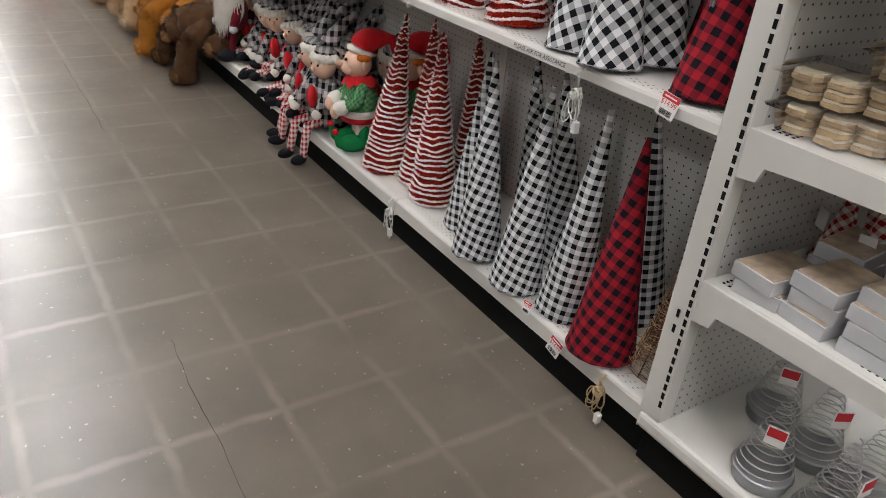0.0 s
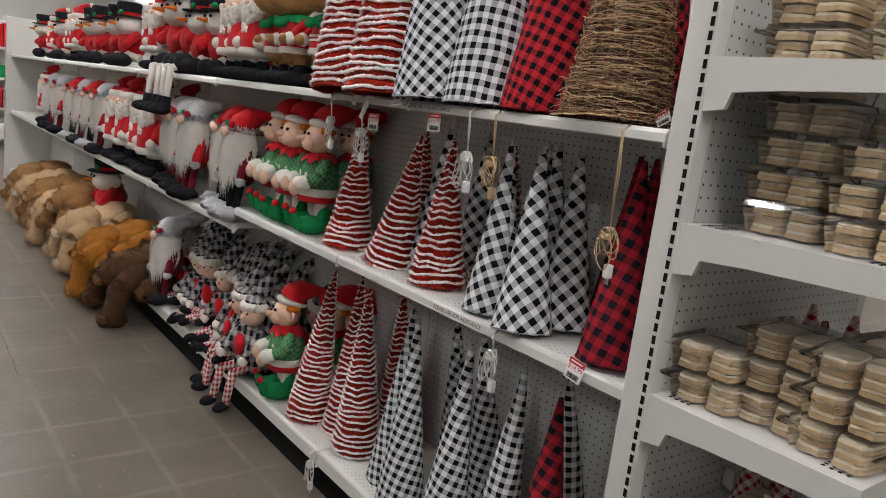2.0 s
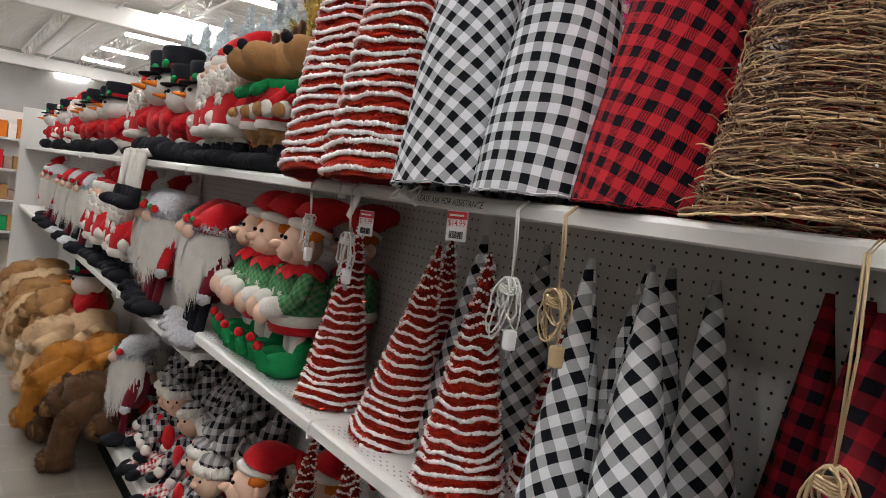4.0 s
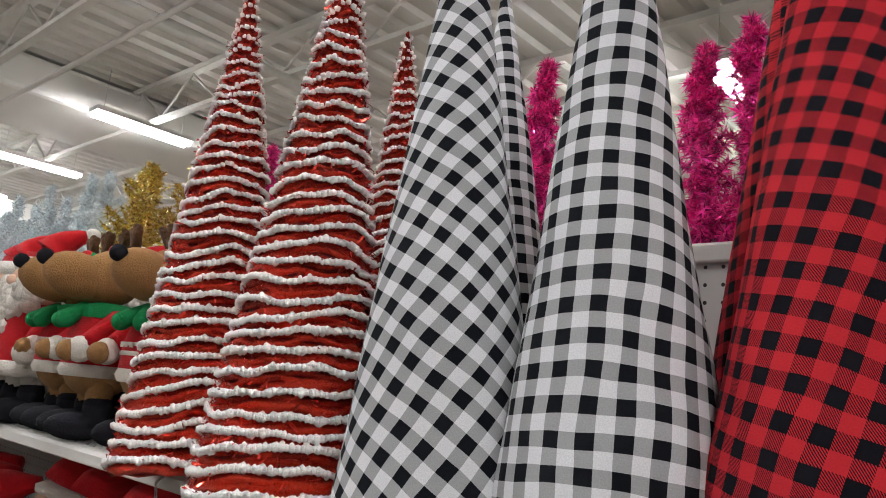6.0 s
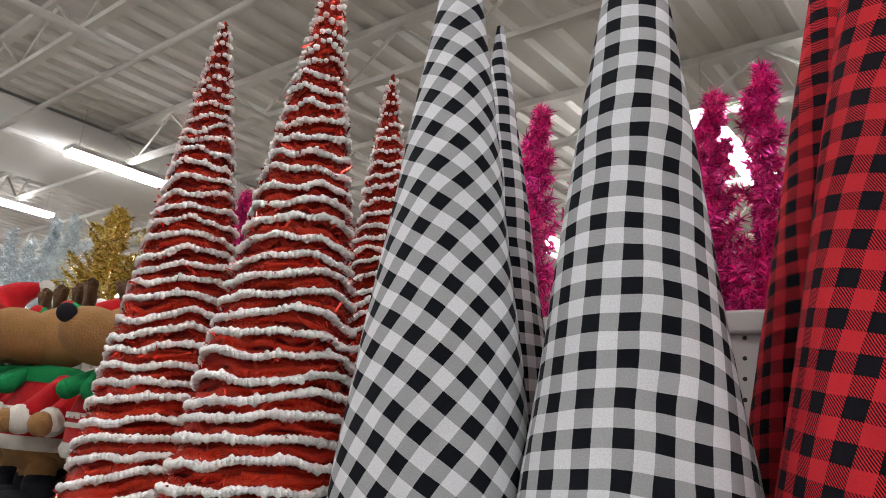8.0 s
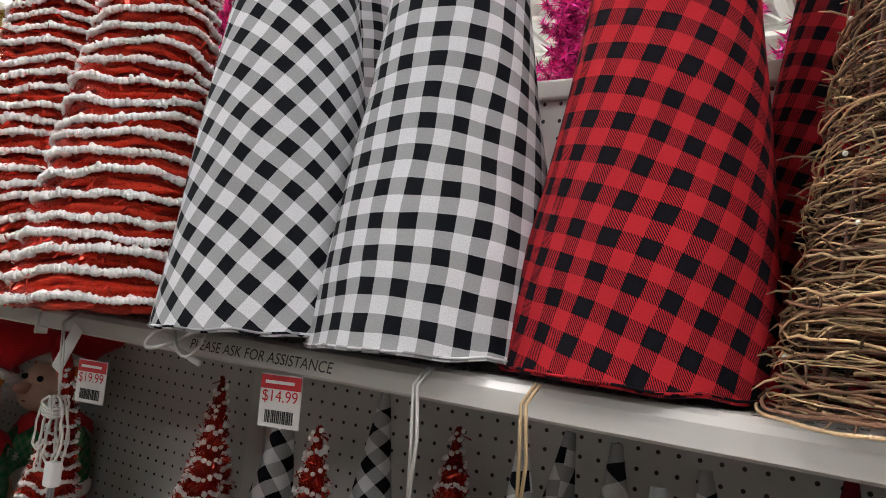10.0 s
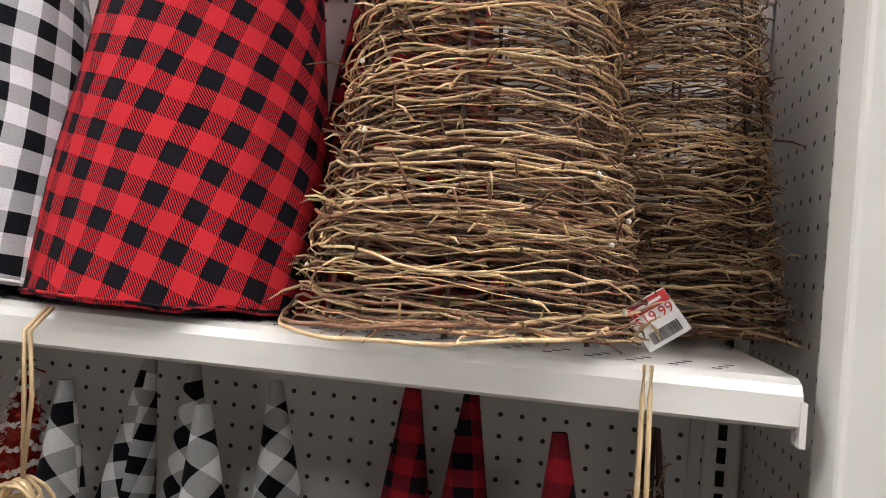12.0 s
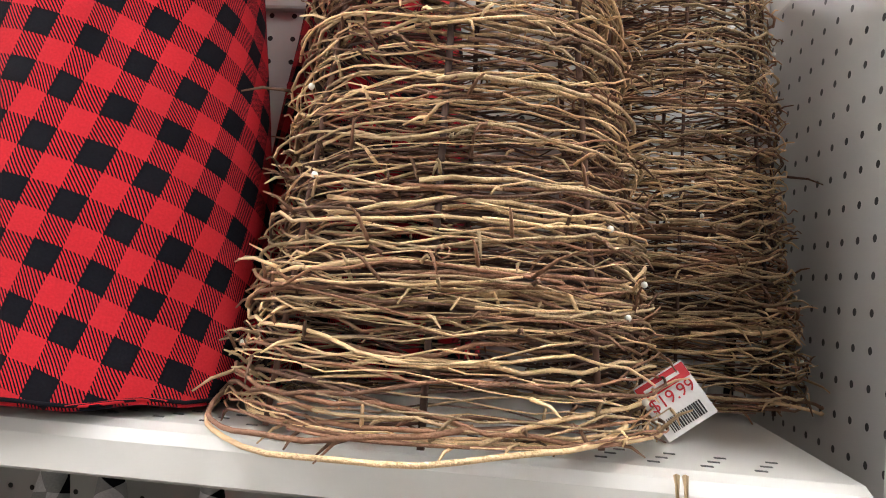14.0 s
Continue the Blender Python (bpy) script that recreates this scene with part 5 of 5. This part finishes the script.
price_tag(pose(-1.075, -0.008, 1.35, 0, -1, 8), "19.99")
price_tag(pose(-0.762, -0.01, 1.376, 0, -2, 8), "14.99")
price_tag(pose(-0.1, 0.085, 1.442, -22, -34, 12), "19.99", 0.7)
price_tag(pose(-0.13, -0.008, 0.888, -10, 8, 0), "14.99")
price_tag(pose(-0.306, -0.008, 0.15, -10, 14, 0), "14.99")
price_tag(pose(-0.447, -0.006, 0.19, -20, -6, 0), "14.99", 0.7)
words("PLEASE ASK FOR ASSISTANCE", 0.0155, pose(-0.706, -0.0035, 1.389, 87, 0, 0), M_INK, None, "shelf_lettering", 0.15, "RIGHT")
words("PLEASE ASK FOR ASSISTANCE", 0.0155, pose(-0.465, -0.0035, MIDZ - 0.018, 87, 0, 0), M_INK, None, "shelf_lettering", 0.15, "RIGHT")
for o in [o for o in scene.objects if o.name.startswith("shelf_lettering")]:
    tagged(o, "black printed capital letters on the white shelf lip", "lettering")


def cord(x, y, ztop, zknot, material, seed, plug=M_TAGW):
    """A power cord hanging from the shelf, wound into a bundle, with its plug."""
    rnd = random.Random(seed)
    top = empty("power_cord", pose(x, y, zknot), "bundled lamp cord with plug hanging off the shelf", "cord", "lamp cords")
    b = Build()
    for s in (0, 0.004):
        b.tube([(s, 0.01, ztop - zknot), (s - 0.002, -0.008, ztop - zknot - 0.015), (s * 1.5, -0.006, (ztop - zknot) * 0.5), (0, 0, 0.0)], 0.0016, material, 5)
    b.thing("lead", parent=top)
    b = Build()
    for k in range(6):
        a, w, h = rnd.uniform(-0.7, 0.7), rnd.uniform(0.006, 0.024), rnd.uniform(0.045, 0.1)
        pts = []
        for i in range(21):
            u = 2 * math.pi * i / 20
            px, pz = w * math.sin(u), -h * 0.5 * (1 - math.cos(u))
            pts.append((px * math.cos(a) - pz * math.sin(a) * 0.5, rnd.uniform(-0.002, 0.002) + 0.004 * k - 0.012, pz))
        b.tube(pts, 0.0016, material, 5)
    for k in range(4):
        pts = [(0.013 * math.cos(2 * math.pi * i / 12), -0.004 + 0.012 * math.sin(2 * math.pi * i / 12), -0.012 - 0.0035 * k + 0.002 * math.sin(i)) for i in range(13)]
        b.tube(pts, 0.0018, material, 5)
    b.thing("bundle", parent=top)
    boxpart("plug", (0.01, 0.026, -0.012, 0.004, -0.105, -0.075), plug, top, bevel=0.003)
    b = Build()
    b.box(0.014, 0.016, -0.006, -0.001, -0.118, -0.105, M_GALV)
    b.box(0.02, 0.022, -0.006, -0.001, -0.118, -0.105, M_GALV)
    b.thing("prong", parent=top)


cord(-0.6, -0.012, 1.405, 1.29, M_CORDW, 1)
cord(-0.5, -0.012, 1.405, 1.29, M_CORDT, 2, M_CORDT)
cord(-1.13, -0.012, 1.405, 1.3, M_CORDW, 3)
cord(-1.33, -0.012, 1.405, 1.32, M_CORDW, 4)
cord(-0.105, -0.012, 1.405, 1.19, M_CORDT, 5, M_CORDW)
cord(-0.4, -0.012, MIDZ, 0.82, M_CORDW, 6)
cord(-1.24, -0.012, BASEZ, 0.12, M_CORDW, 7)
cord(-0.13, -0.012, BASEZ, 0.125, M_CORDT, 8, M_CORDW)
b = Build()
b.box(-0.011, 0.011, 0, 0.0006, -0.06, 0, M_TAGW)
b.thing("paper_slip", "curled cream paper slip hanging off the shelf lip", "paper", at=pose(-1.12, -0.006, 1.385, -8, 22, 0))
b = Build()
b.tube([(0.04 * math.cos(t), 0.018 * math.sin(2 * t), 0.002 * math.sin(3 * t)) for t in np.linspace(0, 6.28, 30)], 0.002, M_CORDW, 5)
b.tube([(-0.03 + 0.02 * t, -0.005 * t, -0.006) for t in range(5)], 0.0035, M_CORDW, 6)
b.thing("coiled_cord", "coiled white lamp cord lying on the shelf lip", "cord", at=pose(-0.9, -0.03, 1.395, 50, 0, 0))

# ---- distance: other store shelving across the aisle end ----
for k, (x, y) in enumerate(((-12.5, 0.2), (-15.0, -0.9), (-18.5, 0.6))):
    top = empty("far_shelving", pose(x, y, 0), "white store shelving with mixed goods beyond the aisle", "shelving", "far shelving")
    boxpart("panel", (-0.02, 0.0, -1.2, 1.2, 0, 1.9), M_WHITE, top)
    for z in (0.15, 0.6, 1.05, 1.5):
        boxpart("shelf", (0.0, 0.4, -1.2, 1.2, z - 0.03, z), M_WHITE, top)
        b = Build()
        r3 = random.Random(k * 7 + int(z * 10))
        yy = -1.15
        while yy < 1.05:
            wd = r3.uniform(0.06, 0.16)
            b.box(0.05, 0.33, yy, yy + wd * 0.9, z + 0.001, z + r3.uniform(0.12, 0.36), r3.choice((F_RED, M_SHADOWBOX, F_TAN, F_ORANGE, F_WHITE, F_GREEN)))
            yy += wd
        b.thing("goods", "mixed packaged goods", kind="stuff", parent=top)

# ---- across the aisle: a shelf with one plush doll whose leg sticks out ----
opp = empty("aisle_shelving", pose(0, 0, 0), "white steel shelving across the aisle", "shelving")
boxpart("back_panel", (-1.0, 1.4, -2.24, -2.22, 0.05, 1.7), M_PEGX, opp)
for z in (0.16, 1.1):
    boxpart("shelf", (-1.0, 1.4, -2.22, -1.78, z - 0.03, z), M_WHITE, opp, bevel=0.004)
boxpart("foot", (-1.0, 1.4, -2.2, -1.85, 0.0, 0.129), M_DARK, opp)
b = Build()
F = Vector(FOOT)
b.ball(F, (0.019, 0.018, 0.018), F_TAN, lump=0.12)
knee = F + Vector((-0.05, -0.12, 0.1))
hip = Vector((F.x + 0.02, -1.86, 1.16))
b.limb(F + Vector((-0.004, -0.02, 0.008)), knee, 0.011, 0.014, F_RED)
b.limb(knee, hip, 0.014, 0.026, F_RED)
b.limb(hip + Vector((0.07, 0, 0)), Vector((hip.x + 0.1, -1.72, 1.12)), 0.026, 0.02, F_RED)
b.ball((hip.x + 0.03, -1.92, 1.2), (0.09, 0.08, 0.1), F_RED)
b.ball((hip.x + 0.03, -1.92, 1.35), 0.075, F_CREAM)
hat(b, (hip.x + 0.03, -1.92, 1.4), 0.06, F_RED)
b.thing("plush_doll", "seated plush doll with red legs and fuzzy cream feet", "plush doll", PG)
